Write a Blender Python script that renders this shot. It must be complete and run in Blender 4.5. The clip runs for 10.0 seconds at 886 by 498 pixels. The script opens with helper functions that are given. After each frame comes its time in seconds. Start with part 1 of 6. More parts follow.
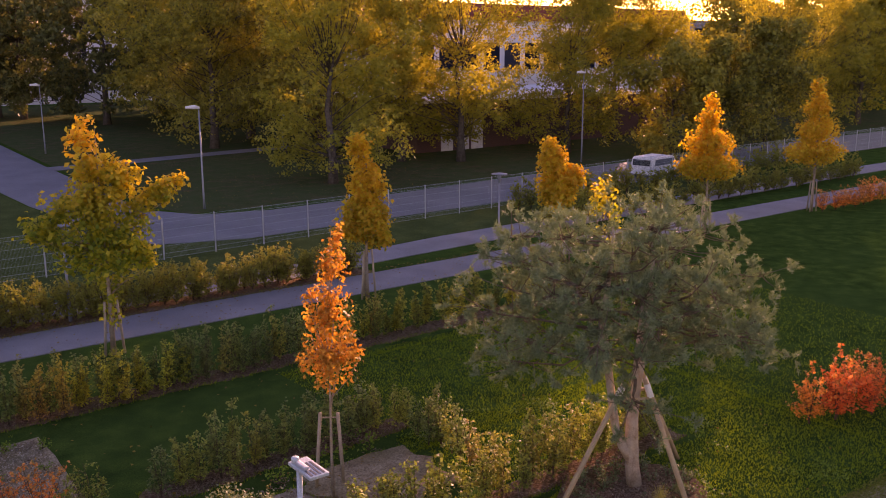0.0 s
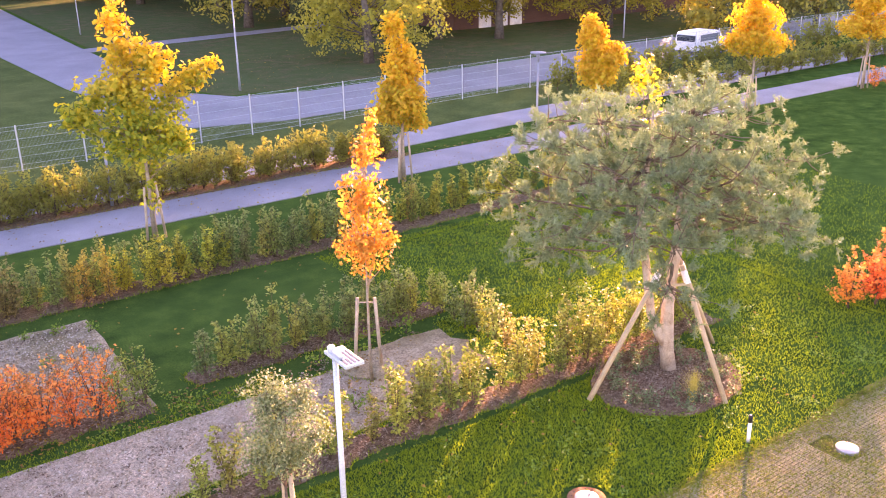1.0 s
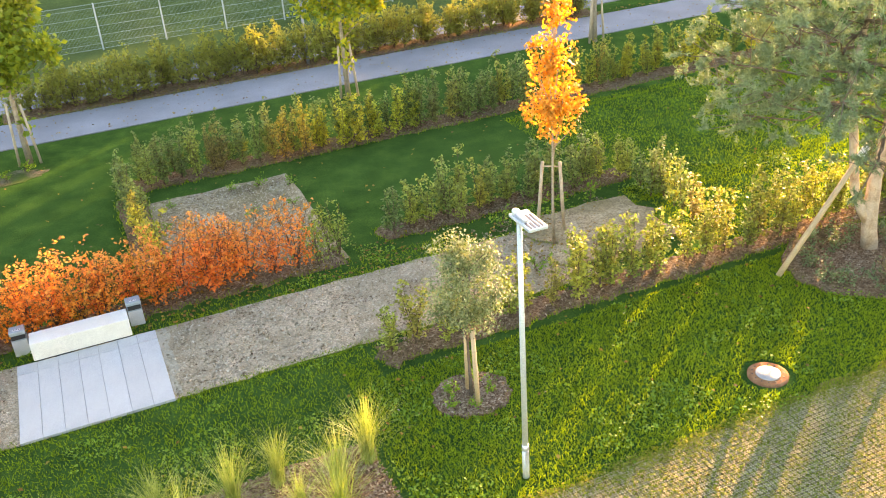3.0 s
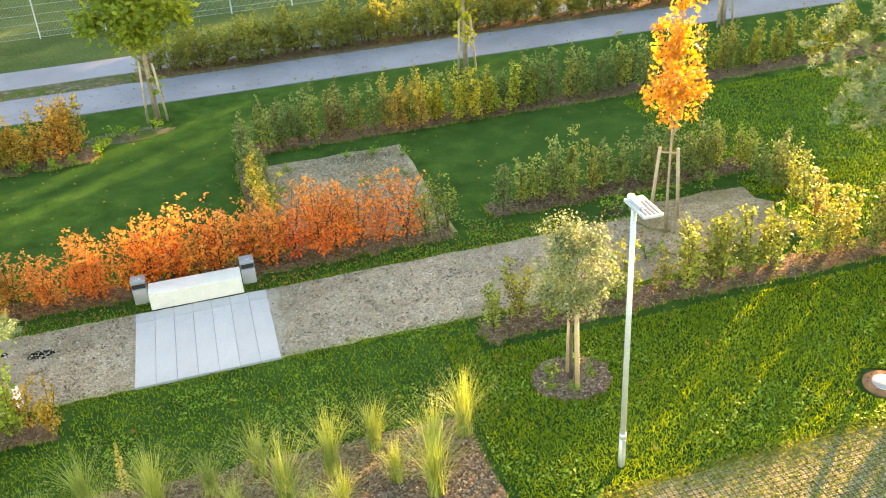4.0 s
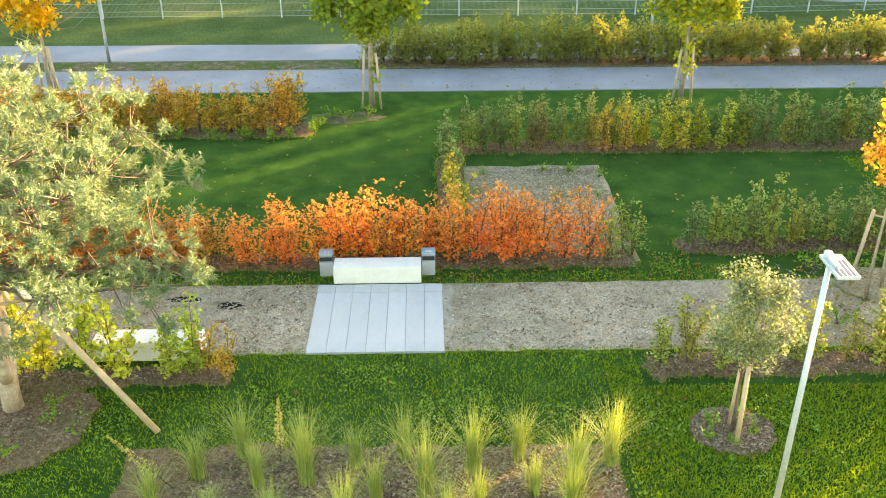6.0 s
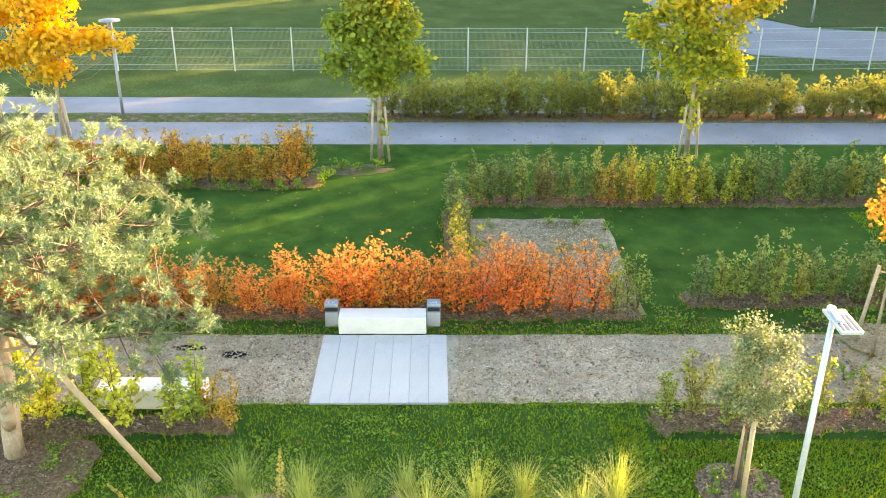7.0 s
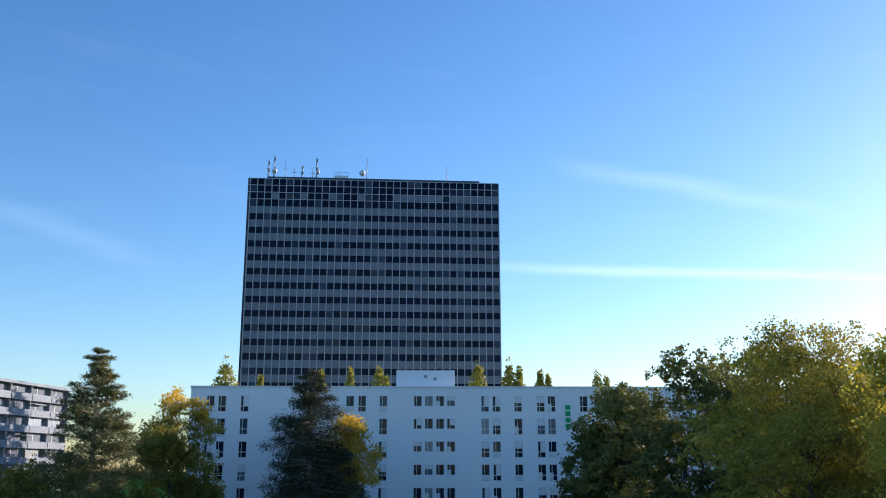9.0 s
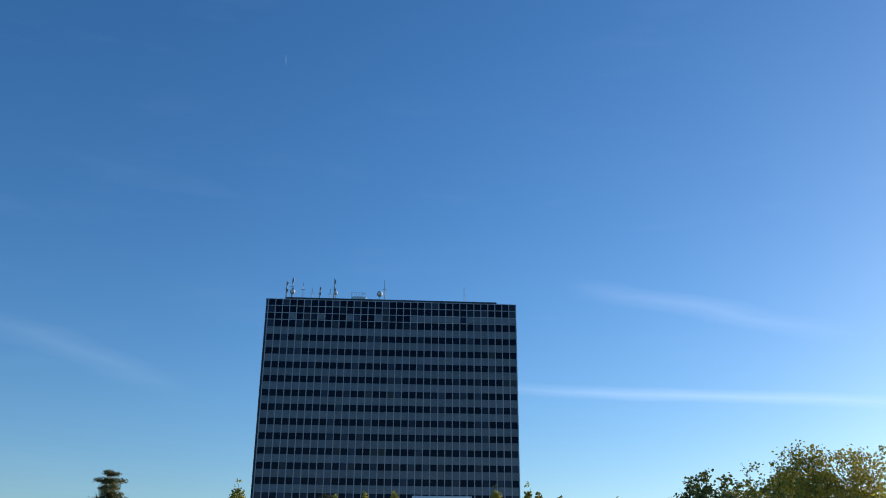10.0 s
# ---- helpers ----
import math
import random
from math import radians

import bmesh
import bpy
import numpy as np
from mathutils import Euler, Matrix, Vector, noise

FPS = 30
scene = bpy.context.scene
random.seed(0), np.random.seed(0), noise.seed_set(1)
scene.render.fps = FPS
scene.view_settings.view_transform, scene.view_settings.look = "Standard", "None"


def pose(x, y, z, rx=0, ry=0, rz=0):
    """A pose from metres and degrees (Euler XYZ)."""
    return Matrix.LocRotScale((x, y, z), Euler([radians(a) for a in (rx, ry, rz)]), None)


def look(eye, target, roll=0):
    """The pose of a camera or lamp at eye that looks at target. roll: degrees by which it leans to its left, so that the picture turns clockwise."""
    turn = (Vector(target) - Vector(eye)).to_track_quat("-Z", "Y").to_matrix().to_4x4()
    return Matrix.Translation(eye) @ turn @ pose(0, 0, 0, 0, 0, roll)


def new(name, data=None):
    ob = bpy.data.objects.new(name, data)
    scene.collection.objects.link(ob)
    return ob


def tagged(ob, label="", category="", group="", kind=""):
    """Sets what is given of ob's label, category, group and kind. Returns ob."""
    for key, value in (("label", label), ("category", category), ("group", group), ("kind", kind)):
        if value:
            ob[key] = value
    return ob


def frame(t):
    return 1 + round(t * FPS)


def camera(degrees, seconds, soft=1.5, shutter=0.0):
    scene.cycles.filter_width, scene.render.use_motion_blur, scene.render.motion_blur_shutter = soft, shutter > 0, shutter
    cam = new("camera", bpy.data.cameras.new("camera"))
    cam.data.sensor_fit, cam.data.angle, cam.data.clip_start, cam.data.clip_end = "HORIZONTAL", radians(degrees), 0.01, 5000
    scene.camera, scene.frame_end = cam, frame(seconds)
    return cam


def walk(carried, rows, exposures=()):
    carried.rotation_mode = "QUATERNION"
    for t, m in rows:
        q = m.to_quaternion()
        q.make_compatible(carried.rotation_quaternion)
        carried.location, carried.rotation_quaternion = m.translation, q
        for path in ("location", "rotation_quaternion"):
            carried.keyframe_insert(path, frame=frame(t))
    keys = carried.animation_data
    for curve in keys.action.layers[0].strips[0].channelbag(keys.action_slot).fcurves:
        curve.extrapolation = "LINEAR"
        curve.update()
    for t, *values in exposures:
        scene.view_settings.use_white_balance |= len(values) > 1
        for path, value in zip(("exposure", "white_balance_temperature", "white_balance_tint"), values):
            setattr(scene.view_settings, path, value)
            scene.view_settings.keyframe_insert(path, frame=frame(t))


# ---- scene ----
cam = camera(51.9, 10.0, soft=1.0)
PATH = [
    (0, pose(-0.140, 0.117, 9.078, 77.392, 0.039, -37.431)),
    (0.5, pose(-0.024, 0.173, 9.172, 74.333, 0.239, -36.771)),
    (1, pose(0.013, 0.209, 9.178, 69.818, 0.913, -35.155)),
    (1.3, pose(0.041, 0.169, 9.178, 68.148, 1.068, -34.545)),
    (1.5, pose(0.051, 0.147, 9.176, 67.470, 1.232, -33.933)),
    (2, pose(0.007, 0.222, 9.106, 65.242, 1.522, -31.982)),
    (2.5, pose(-0.042, 0.204, 9.212, 62.652, 2.238, -29.339)),
    (2.7, pose(-0.021, 0.173, 9.233, 62.116, 3.109, -26.975)),
    (3.8, pose(-0.125, 0.208, 9.240, 60.803, 3.172, -17.814)),
    (4, pose(-0.100, 0.219, 9.241, 60.597, 3.406, -16.214)),
    (4.5, pose(-0.069, 0.184, 9.207, 60.967, 2.911, -10.629)),
    (5, pose(-0.035, 0.163, 9.228, 61.677, 1.692, -4.550)),
    (5.5, pose(-0.056, 0.103, 9.235, 61.785, 0.780, -2.814)),
    (5.7, pose(-0.052, 0.088, 9.233, 61.875, 0.436, -2.102)),
    (6.8, pose(0.010, 0.046, 9.209, 62.974, 0.068, -0.393)),
    (7, pose(0.013, 0.004, 9.232, 65.287, -0.212, -0.503)),
    (7.2, pose(0.014, -0.020, 9.265, 68.358, -0.466, -0.558)),
    (7.3, pose(0.014, -0.036, 9.271, 70.452, -0.500, -0.710)),
    (7.5, pose(-0.005, -0.097, 9.250, 73.475, -0.863, -0.990)),
    (7.6, pose(0.000, -0.125, 9.247, 75.552, -0.990, -1.139)),
    (7.9, pose(-0.036, -0.189, 9.268, 80.872, -0.916, -1.678)),
    (8, pose(-0.019, -0.267, 9.285, 82.566, -0.860, -1.729)),
    (8.1, pose(-0.025, -0.285, 9.307, 84.741, -0.898, -1.743)),
    (8.3, pose(-0.017, -0.333, 9.323, 89.491, -0.487, -1.830)),
    (8.5, pose(0.013, -0.375, 9.325, 93.953, 0.054, -1.855)),
    (8.6, pose(0.037, -0.363, 9.322, 96.485, 0.150, -1.863)),
    (8.7, pose(0.065, -0.334, 9.310, 99.016, 0.200, -1.863)),
    (8.8, pose(0.089, -0.296, 9.281, 100.686, 0.100, -1.830)),
    (8.9, pose(0.108, -0.257, 9.228, 101.961, -0.045, -1.700)),
    (9, pose(0.118, -0.226, 9.171, 103.508, 0.037, -1.738)),
    (9.2, pose(0.135, -0.195, 9.143, 106.462, 0.000, -1.489)),
    (9.5, pose(0.150, -0.160, 9.135, 109.401, -0.165, -1.205)),
    (9.6, pose(0.134, -0.137, 9.138, 110.026, -0.220, -1.166)),
    (10, pose(0.109, -0.113, 9.116, 111.128, -0.423, -0.757)),
]
EXPOSURES = [(0, 1.3, 10000, 80), (0.5, 2.55, 10300, 57), (1, 3.45, 9600, 74), (1.5, 3.72, 9400, 75), (2.0, 3.45, 11700, 46), (2.5, 3.42, 11800, 36), (4.0, 3.45, 13800, 28), (4.5, 3.45, 13900, 24), (5.5, 3.45, 13200, 21.5), (7, 3.53, 11700, 28), (7.5, 3.6, 8850, 33), (8, 3.26, 7450, 33), (8.3, 2.64, 6850, 32), (8.6, 1.55, 6100, 31), (9.0, 0.68, 5550, 17), (9.5, 0.15, 5200, 10), (10, -0.02, 5200, 11)]
walk(cam, PATH, EXPOSURES)

# ---------- world and sun ----------
# cirrus streaks: the plane's normal, the middle, width, reach and strength
STREAKS = (((-0.0211, 0.2163, -0.9761), (0.31, 0.929, 0.2), 0.008, 0.962, 0.28), ((-0.1582, 0.3428, -0.926), (0.2887, 0.9129, 0.2886), 0.014, 0.988, 0.12), ((-0.317, 0.1173, -0.9412), (-0.362, 0.9022, 0.2344), 0.018, 0.992, 0.06), ((-0.987, -0.1455, -0.0685), (-0.1594, 0.8304, 0.5338), 0.0007, 0.99994, 0.5))
SUN_AZ, SUN_EL = radians(55), radians(10)      # azimuth from +y towards +x
world = bpy.data.worlds.new("autumn_sky")
scene.world = world
world.use_nodes = True
wn, wl = world.node_tree.nodes, world.node_tree.links
sky = wn.new("ShaderNodeTexSky")
sky.sky_type = "NISHITA"
sky.sun_disc = False
sky.sun_elevation = SUN_EL
sky.sun_rotation = SUN_AZ
sky.air_density, sky.dust_density, sky.ozone_density = 1.0, 0.5, 2.2
wn["Background"].inputs[1].default_value = 0.15
# thin cirrus streaks: soft bands along three great circles
def wmath(op, a, b=None, c=None, clamp=False):
    m = wn.new("ShaderNodeMath")
    m.operation, m.use_clamp = op, clamp
    for k, v in enumerate((a, b, c)):
        if v is None:
            continue
        if isinstance(v, (int, float)):
            m.inputs[k].default_value = v
        else:
            wl.new(v, m.inputs[k])
    return m.outputs[0]


def wdot(vec, xyz):
    m = wn.new("ShaderNodeVectorMath")
    m.operation = "DOT_PRODUCT"
    wl.new(vec, m.inputs[0])
    m.inputs[1].default_value = xyz
    return m.outputs["Value"]


tc = wn.new("ShaderNodeTexCoord")
way = tc.outputs["Generated"]
mp = wn.new("ShaderNodeMapping")
mp.inputs["Scale"].default_value = (3.0, 3.0, 16.0)
nz = wn.new("ShaderNodeTexNoise")
nz.inputs["Scale"].default_value = 2.2
nz.inputs["Detail"].default_value = 6
wl.new(way, mp.inputs["Vector"])
wl.new(mp.outputs["Vector"], nz.inputs["Vector"])
cloud = wmath("MULTIPLY", wmath("SUBTRACT", nz.outputs["Fac"], 0.56, clamp=True), 0.07)
for normal, mid, wide, reach, amount in STREAKS:
    off = wmath("DIVIDE", wmath("ABSOLUTE", wmath("ADD", wdot(way, normal), wmath("MULTIPLY", wmath("SUBTRACT", nz.outputs["Fac"], 0.5), wide * 1.2))), wide)
    band = wmath("SUBTRACT", 1.0, off, clamp=True)
    ends = wmath("DIVIDE", wmath("SUBTRACT", wdot(way, mid), reach, clamp=True), 1.0 - reach, clamp=True)
    cloud = wmath("ADD", cloud, wmath("MULTIPLY", wmath("MULTIPLY", band, ends), amount))
mxw = wn.new("ShaderNodeMix")
mxw.data_type = "RGBA"
mxw.inputs["B"].default_value = (6.5, 6.8, 7.2, 1)
wl.new(cloud, mxw.inputs["Factor"])
azure = wn.new("ShaderNodeHueSaturation")
azure.inputs["Saturation"].default_value = 1.19
azure.inputs["Hue"].default_value = 0.503
wl.new(sky.outputs["Color"], azure.inputs["Color"])
wl.new(azure.outputs["Color"], mxw.inputs["A"])
wl.new(mxw.outputs["Result"], wn["Background"].inputs[0])

sun_data = bpy.data.lights.new("sun", "SUN")
sun_data.energy, sun_data.angle, sun_data.color = 4.5, radians(0.6), (1.0, 0.83, 0.62)
sun = new("sun", sun_data)
sun.matrix_world = look((0, 0, 0), (-math.sin(SUN_AZ), -math.cos(SUN_AZ), -math.tan(SUN_EL)))

# ---------- materials ----------
def nodes_of(name):
    m = bpy.data.materials.new(name)
    m.use_nodes = True
    return m, m.node_tree.nodes, m.node_tree.links


def noise_node(n, l, scale, detail=6, rough=0.6, coords="Object"):
    c = n.new("ShaderNodeTexCoord")
    t = n.new("ShaderNodeTexNoise")
    t.inputs["Scale"].default_value = scale
    t.inputs["Detail"].default_value = detail
    t.inputs["Roughness"].default_value = rough
    l.new(c.outputs[coords], t.inputs["Vector"])
    return t


def ramp_node(n, stops):
    r = n.new("ShaderNodeValToRGB")
    e = r.color_ramp.elements
    while len(e) < len(stops):
        e.new(0.5)
    for el, (p, c) in zip(e, stops):
        el.position, el.color = p, (*c, 1)
    return r


def mix_node(n, l, fac, a, b, mode="MIX"):
    m = n.new("ShaderNodeMix")
    m.data_type, m.blend_type = "RGBA", mode
    for key, v in (("Factor", fac), ("A", a), ("B", b)):
        if isinstance(v, (int, float)):
            m.inputs[key].default_value = v
        elif isinstance(v, tuple):
            m.inputs[key].default_value = (*v, 1)
        else:
            l.new(v, m.inputs[key])
    return m.outputs["Result"]


def surface(name, stops, scale, fine, rough=0.8, bump=0.3, bump_dist=0.02, metal=0.0, big=None, per_object=0.0, contrast=0.25):
    """Two scales of noise in colour, a fine bump; stops: colours over the coarse noise."""
    m, n, l = nodes_of(name)
    b = n["Principled BSDF"]
    coarse, grain = noise_node(n, l, scale), noise_node(n, l, fine, 4)
    r = ramp_node(n, stops)
    l.new(coarse.outputs["Fac"], r.inputs["Fac"])
    g = ramp_node(n, [(0.3, (1 - contrast,) * 3), (0.7, (1 + contrast,) * 3)])
    l.new(grain.outputs["Fac"], g.inputs["Fac"])
    col = mix_node(n, l, 1.0, r.outputs["Color"], g.outputs["Color"], "MULTIPLY")
    if big:
        sc, tint, amount = big
        bn = noise_node(n, l, sc, 3)
        br = ramp_node(n, [(0.42, (0, 0, 0)), (0.62, (amount, amount, amount))])
        l.new(bn.outputs["Fac"], br.inputs["Fac"])
        col = mix_node(n, l, br.outputs["Color"], col, tint)
    if per_object:
        oi = n.new("ShaderNodeObjectInfo")
        orr = ramp_node(n, [(0, (1 - per_object,) * 3), (1, (1 + per_object,) * 3)])
        l.new(oi.outputs["Random"], orr.inputs["Fac"])
        col = mix_node(n, l, 1.0, col, orr.outputs["Color"], "MULTIPLY")
    l.new(col, b.inputs["Base Color"])
    b.inputs["Roughness"].default_value, b.inputs["Metallic"].default_value = rough, metal
    b.inputs["Specular IOR Level"].default_value = 0.0 if rough >= 0.9 else 0.4
    if bump:
        bu = n.new("ShaderNodeBump")
        bu.inputs["Strength"].default_value, bu.inputs["Distance"].default_value = bump, bump_dist
        l.new(grain.outputs["Fac"], bu.inputs["Height"])
        l.new(bu.outputs["Normal"], b.inputs["Normal"])
    return m


def leaf_material(name, low, high=None, z0=0.0, z1=1.0, glow=0.45, rough=0.6, patch=1.2, rand=0.5, start=0.75):
    """Leaves: a ramp over the single leaves, a second one that takes over with height and in patches; light shines through."""
    m, n, l = nodes_of(name)
    b = n["Principled BSDF"]
    geo = n.new("ShaderNodeNewGeometry")
    k = len(low)
    r1 = ramp_node(n, [(i / max(1, k - 1), c) for i, c in enumerate(low)])
    l.new(geo.outputs["Random Per Island"], r1.inputs["Fac"])
    col = r1.outputs["Color"]
    if high:
        r2 = ramp_node(n, [(i / max(1, len(high) - 1), c) for i, c in enumerate(high)])
        l.new(geo.outputs["Random Per Island"], r2.inputs["Fac"])
        c = n.new("ShaderNodeTexCoord")
        sep = n.new("ShaderNodeSeparateXYZ")
        l.new(c.outputs["Object"], sep.inputs[0])
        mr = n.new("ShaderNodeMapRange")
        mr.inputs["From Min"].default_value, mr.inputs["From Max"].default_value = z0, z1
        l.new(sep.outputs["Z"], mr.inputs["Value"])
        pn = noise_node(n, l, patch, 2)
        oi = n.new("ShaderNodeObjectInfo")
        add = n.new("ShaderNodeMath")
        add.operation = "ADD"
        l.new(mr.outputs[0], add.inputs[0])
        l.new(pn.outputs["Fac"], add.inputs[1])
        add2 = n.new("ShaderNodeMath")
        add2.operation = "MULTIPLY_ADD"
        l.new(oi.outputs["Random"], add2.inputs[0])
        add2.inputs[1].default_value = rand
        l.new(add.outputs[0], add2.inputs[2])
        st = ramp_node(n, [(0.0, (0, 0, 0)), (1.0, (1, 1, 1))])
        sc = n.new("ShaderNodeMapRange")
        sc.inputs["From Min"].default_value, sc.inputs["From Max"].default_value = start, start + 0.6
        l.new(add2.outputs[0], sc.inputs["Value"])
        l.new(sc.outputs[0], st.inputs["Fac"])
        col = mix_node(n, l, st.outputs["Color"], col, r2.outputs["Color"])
    l.new(col, b.inputs["Base Color"])
    b.inputs["Roughness"].default_value = rough
    b.inputs["Specular IOR Level"].default_value = 0.0 if rough >= 0.9 else 0.2
    tr = n.new("ShaderNodeBsdfTranslucent")
    bright = mix_node(n, l, 1.0, col, (1.3, 1.2, 0.65), "MULTIPLY")
    l.new(bright, tr.inputs["Color"])
    mx = n.new("ShaderNodeMixShader")
    mx.inputs[0].default_value = glow
    l.new(b.outputs[0], mx.inputs[1])
    l.new(tr.outputs[0], mx.inputs[2])
    l.new(mx.outputs[0], n["Material Output"].inputs["Surface"])
    return m


def plant_material(name, kinds, tips, tip_at=(0.2, 1.3), spread=0.45, glow=0.4, share=0.5):
    """Leaves of hedge plants: every plant has its own tone, every leaf its own shade, upper leaves turn to the tips' colours."""
    m, n, l = nodes_of(name)
    b = n["Principled BSDF"]
    geo, oi, c = n.new("ShaderNodeNewGeometry"), n.new("ShaderNodeObjectInfo"), n.new("ShaderNodeTexCoord")
    r1 = ramp_node(n, kinds)
    l.new(oi.outputs["Random"], r1.inputs["Fac"])
    r2 = ramp_node(n, [(i / (len(tips) - 1), q) for i, q in enumerate(tips)])
    l.new(geo.outputs["Random Per Island"], r2.inputs["Fac"])
    sep = n.new("ShaderNodeSeparateXYZ")
    l.new(c.outputs["Object"], sep.inputs[0])
    mr = n.new("ShaderNodeMapRange")
    mr.inputs["From Min"].default_value, mr.inputs["From Max"].default_value = tip_at
    l.new(sep.outputs["Z"], mr.inputs["Value"])
    pn = noise_node(n, l, 4.0, 2)
    k = n.new("ShaderNodeMath")
    k.operation = "MULTIPLY"
    l.new(mr.outputs[0], k.inputs[0])
    l.new(pn.outputs["Fac"], k.inputs[1])
    k2 = n.new("ShaderNodeMath")
    k2.operation, k2.use_clamp = "MULTIPLY", True
    l.new(k.outputs[0], k2.inputs[0])
    k2.inputs[1].default_value = share * 2
    col = mix_node(n, l, k2.outputs[0], r1.outputs["Color"], r2.outputs["Color"])
    wn_ = n.new("ShaderNodeTexWhiteNoise")
    wn_.noise_dimensions = "1D"
    l.new(geo.outputs["Random Per Island"], wn_.inputs["W"])
    sh = ramp_node(n, [(0, (1 - spread,) * 3), (1, (1 + spread,) * 3)])
    l.new(wn_.outputs["Value"], sh.inputs["Fac"])
    col = mix_node(n, l, 1.0, col, sh.outputs["Color"], "MULTIPLY")
    l.new(col, b.inputs["Base Color"])
    b.inputs["Roughness"].default_value = 0.6
    b.inputs["Specular IOR Level"].default_value = 0.25
    tr = n.new("ShaderNodeBsdfTranslucent")
    l.new(mix_node(n, l, 1.0, col, (1.3, 1.25, 0.8), "MULTIPLY"), tr.inputs["Color"])
    mx = n.new("ShaderNodeMixShader")
    mx.inputs[0].default_value = glow
    l.new(b.outputs[0], mx.inputs[1])
    l.new(tr.outputs[0], mx.inputs[2])
    l.new(mx.outputs[0], n["Material Output"].inputs["Surface"])
    return m


def plain(name, colour, rough=0.5, metal=0.0, var=0.15, scale=3.0):
    lo, hi = tuple(c * (1 - var) for c in colour), tuple(min(1, c * (1 + var)) for c in colour)
    return surface(name, [(0.3, lo), (0.7, hi)], scale, scale * 25, rough, 0.08, 0.004, metal)


def glass_material(name, tint, rough=0.04, ior=1.55, pale=0.45):
    m, n, l = nodes_of(name)
    b = n["Principled BSDF"]
    oi = n.new("ShaderNodeObjectInfo")
    geo = n.new("ShaderNodeNewGeometry")
    add = n.new("ShaderNodeMath")
    add.operation = "ADD"
    l.new(oi.outputs["Random"], add.inputs[0])
    l.new(geo.outputs["Random Per Island"], add.inputs[1])
    fr = n.new("ShaderNodeMath")
    fr.operation = "FRACT"
    l.new(add.outputs[0], fr.inputs[0])
    r = ramp_node(n, [(0.0, tint), (0.75, tuple(c * 1.4 for c in tint)), (0.93, tuple(min(1, c * 3 + 0.05) for c in tint)), (1.0, (pale, pale, pale * 0.95))])
    l.new(fr.outputs[0], r.inputs["Fac"])
    l.new(r.outputs["Color"], b.inputs["Base Color"])
    b.inputs["Roughness"].default_value = rough
    b.inputs["IOR"].default_value = ior
    b.inputs["Specular IOR Level"].default_value = 0.5
    return m


GRASS = surface("lawn_grass", [(0.3, (0.019, 0.059, 0.014)), (0.5, (0.033, 0.094, 0.019)), (0.72, (0.061, 0.140, 0.027))], 1.3, 30, 0.95, 0.8, 0.04, big=(0.16, (0.032, 0.094, 0.021), 0.6), contrast=0.4)
MEADOW = surface("dry_meadow_grass", [(0.3, (0.047, 0.079, 0.026)), (0.5, (0.070, 0.107, 0.034)), (0.72, (0.105, 0.143, 0.045))], 0.5, 12, 0.95, 0.8, 0.05, big=(0.05, (0.088, 0.116, 0.040), 0.5), contrast=0.4)
BLADES = leaf_material("grass_blades", [(0.134, 0.238, 0.023), (0.190, 0.298, 0.027), (0.248, 0.353, 0.033)], glow=0.35, rough=0.9)
L_MOSS = leaf_material("paver_moss_leaves", [(0.12, 0.17, 0.02), (0.21, 0.22, 0.045), (0.30, 0.29, 0.08), (0.09, 0.16, 0.014)], glow=0.2, rough=0.9)
WEEDS = leaf_material("clover_leaves", [(0.081, 0.202, 0.020), (0.138, 0.291, 0.030), (0.218, 0.358, 0.045)], glow=0.3)
L_SAGE = leaf_material("sage_green_leaves", [(0.09, 0.15, 0.06), (0.14, 0.20, 0.09), (0.20, 0.24, 0.12)], glow=0.2)
LEAFFLOOR = surface("leaf_strewn_ground", [(0.3, (0.055, 0.085, 0.032)), (0.5, (0.080, 0.098, 0.042)), (0.7, (0.130, 0.100, 0.052))], 0.9, 14, 0.95, 0.8, 0.05, big=(0.12, (0.055, 0.10, 0.036), 0.6), contrast=0.5)
WORN = surface("worn_earth_and_weeds", [(0.3, (0.06, 0.10, 0.03)), (0.5, (0.15, 0.125, 0.075)), (0.7, (0.26, 0.215, 0.15))], 3.5, 30, 0.95, 1.0, 0.04, big=(1.2, (0.055, 0.11, 0.025), 0.8), contrast=0.5)
SAND = surface("fine_sand", [(0.3, (0.36, 0.30, 0.21)), (0.7, (0.45, 0.38, 0.28))], 3, 60, 0.95, 0.3, 0.01)
ASH = plain("fire_ash", (0.022, 0.020, 0.019), 0.95, 0.0, 0.4, 9)
JOINT = plain("grey_joint_sand", (0.24, 0.235, 0.22), 0.9)
ASPHALT = surface("path_asphalt", [(0.3, (0.20, 0.205, 0.215)), (0.7, (0.27, 0.275, 0.285))], 0.6, 60, 0.85, 0.3, 0.01, big=(0.25, (0.17, 0.17, 0.17), 0.5))
ROADMAT = surface("road_asphalt", [(0.3, (0.16, 0.165, 0.18)), (0.7, (0.22, 0.225, 0.24))], 0.3, 30, 0.85, 0.2, 0.01)
GRAVEL = surface("crushed_gravel", [(0.3, (0.389, 0.275, 0.173)), (0.5, (0.514, 0.375, 0.250)), (0.7, (0.609, 0.460, 0.326))], 2.6, 34, 0.95, 1.0, 0.03, big=(0.5, (0.294, 0.220, 0.138), 0.6), contrast=0.5)
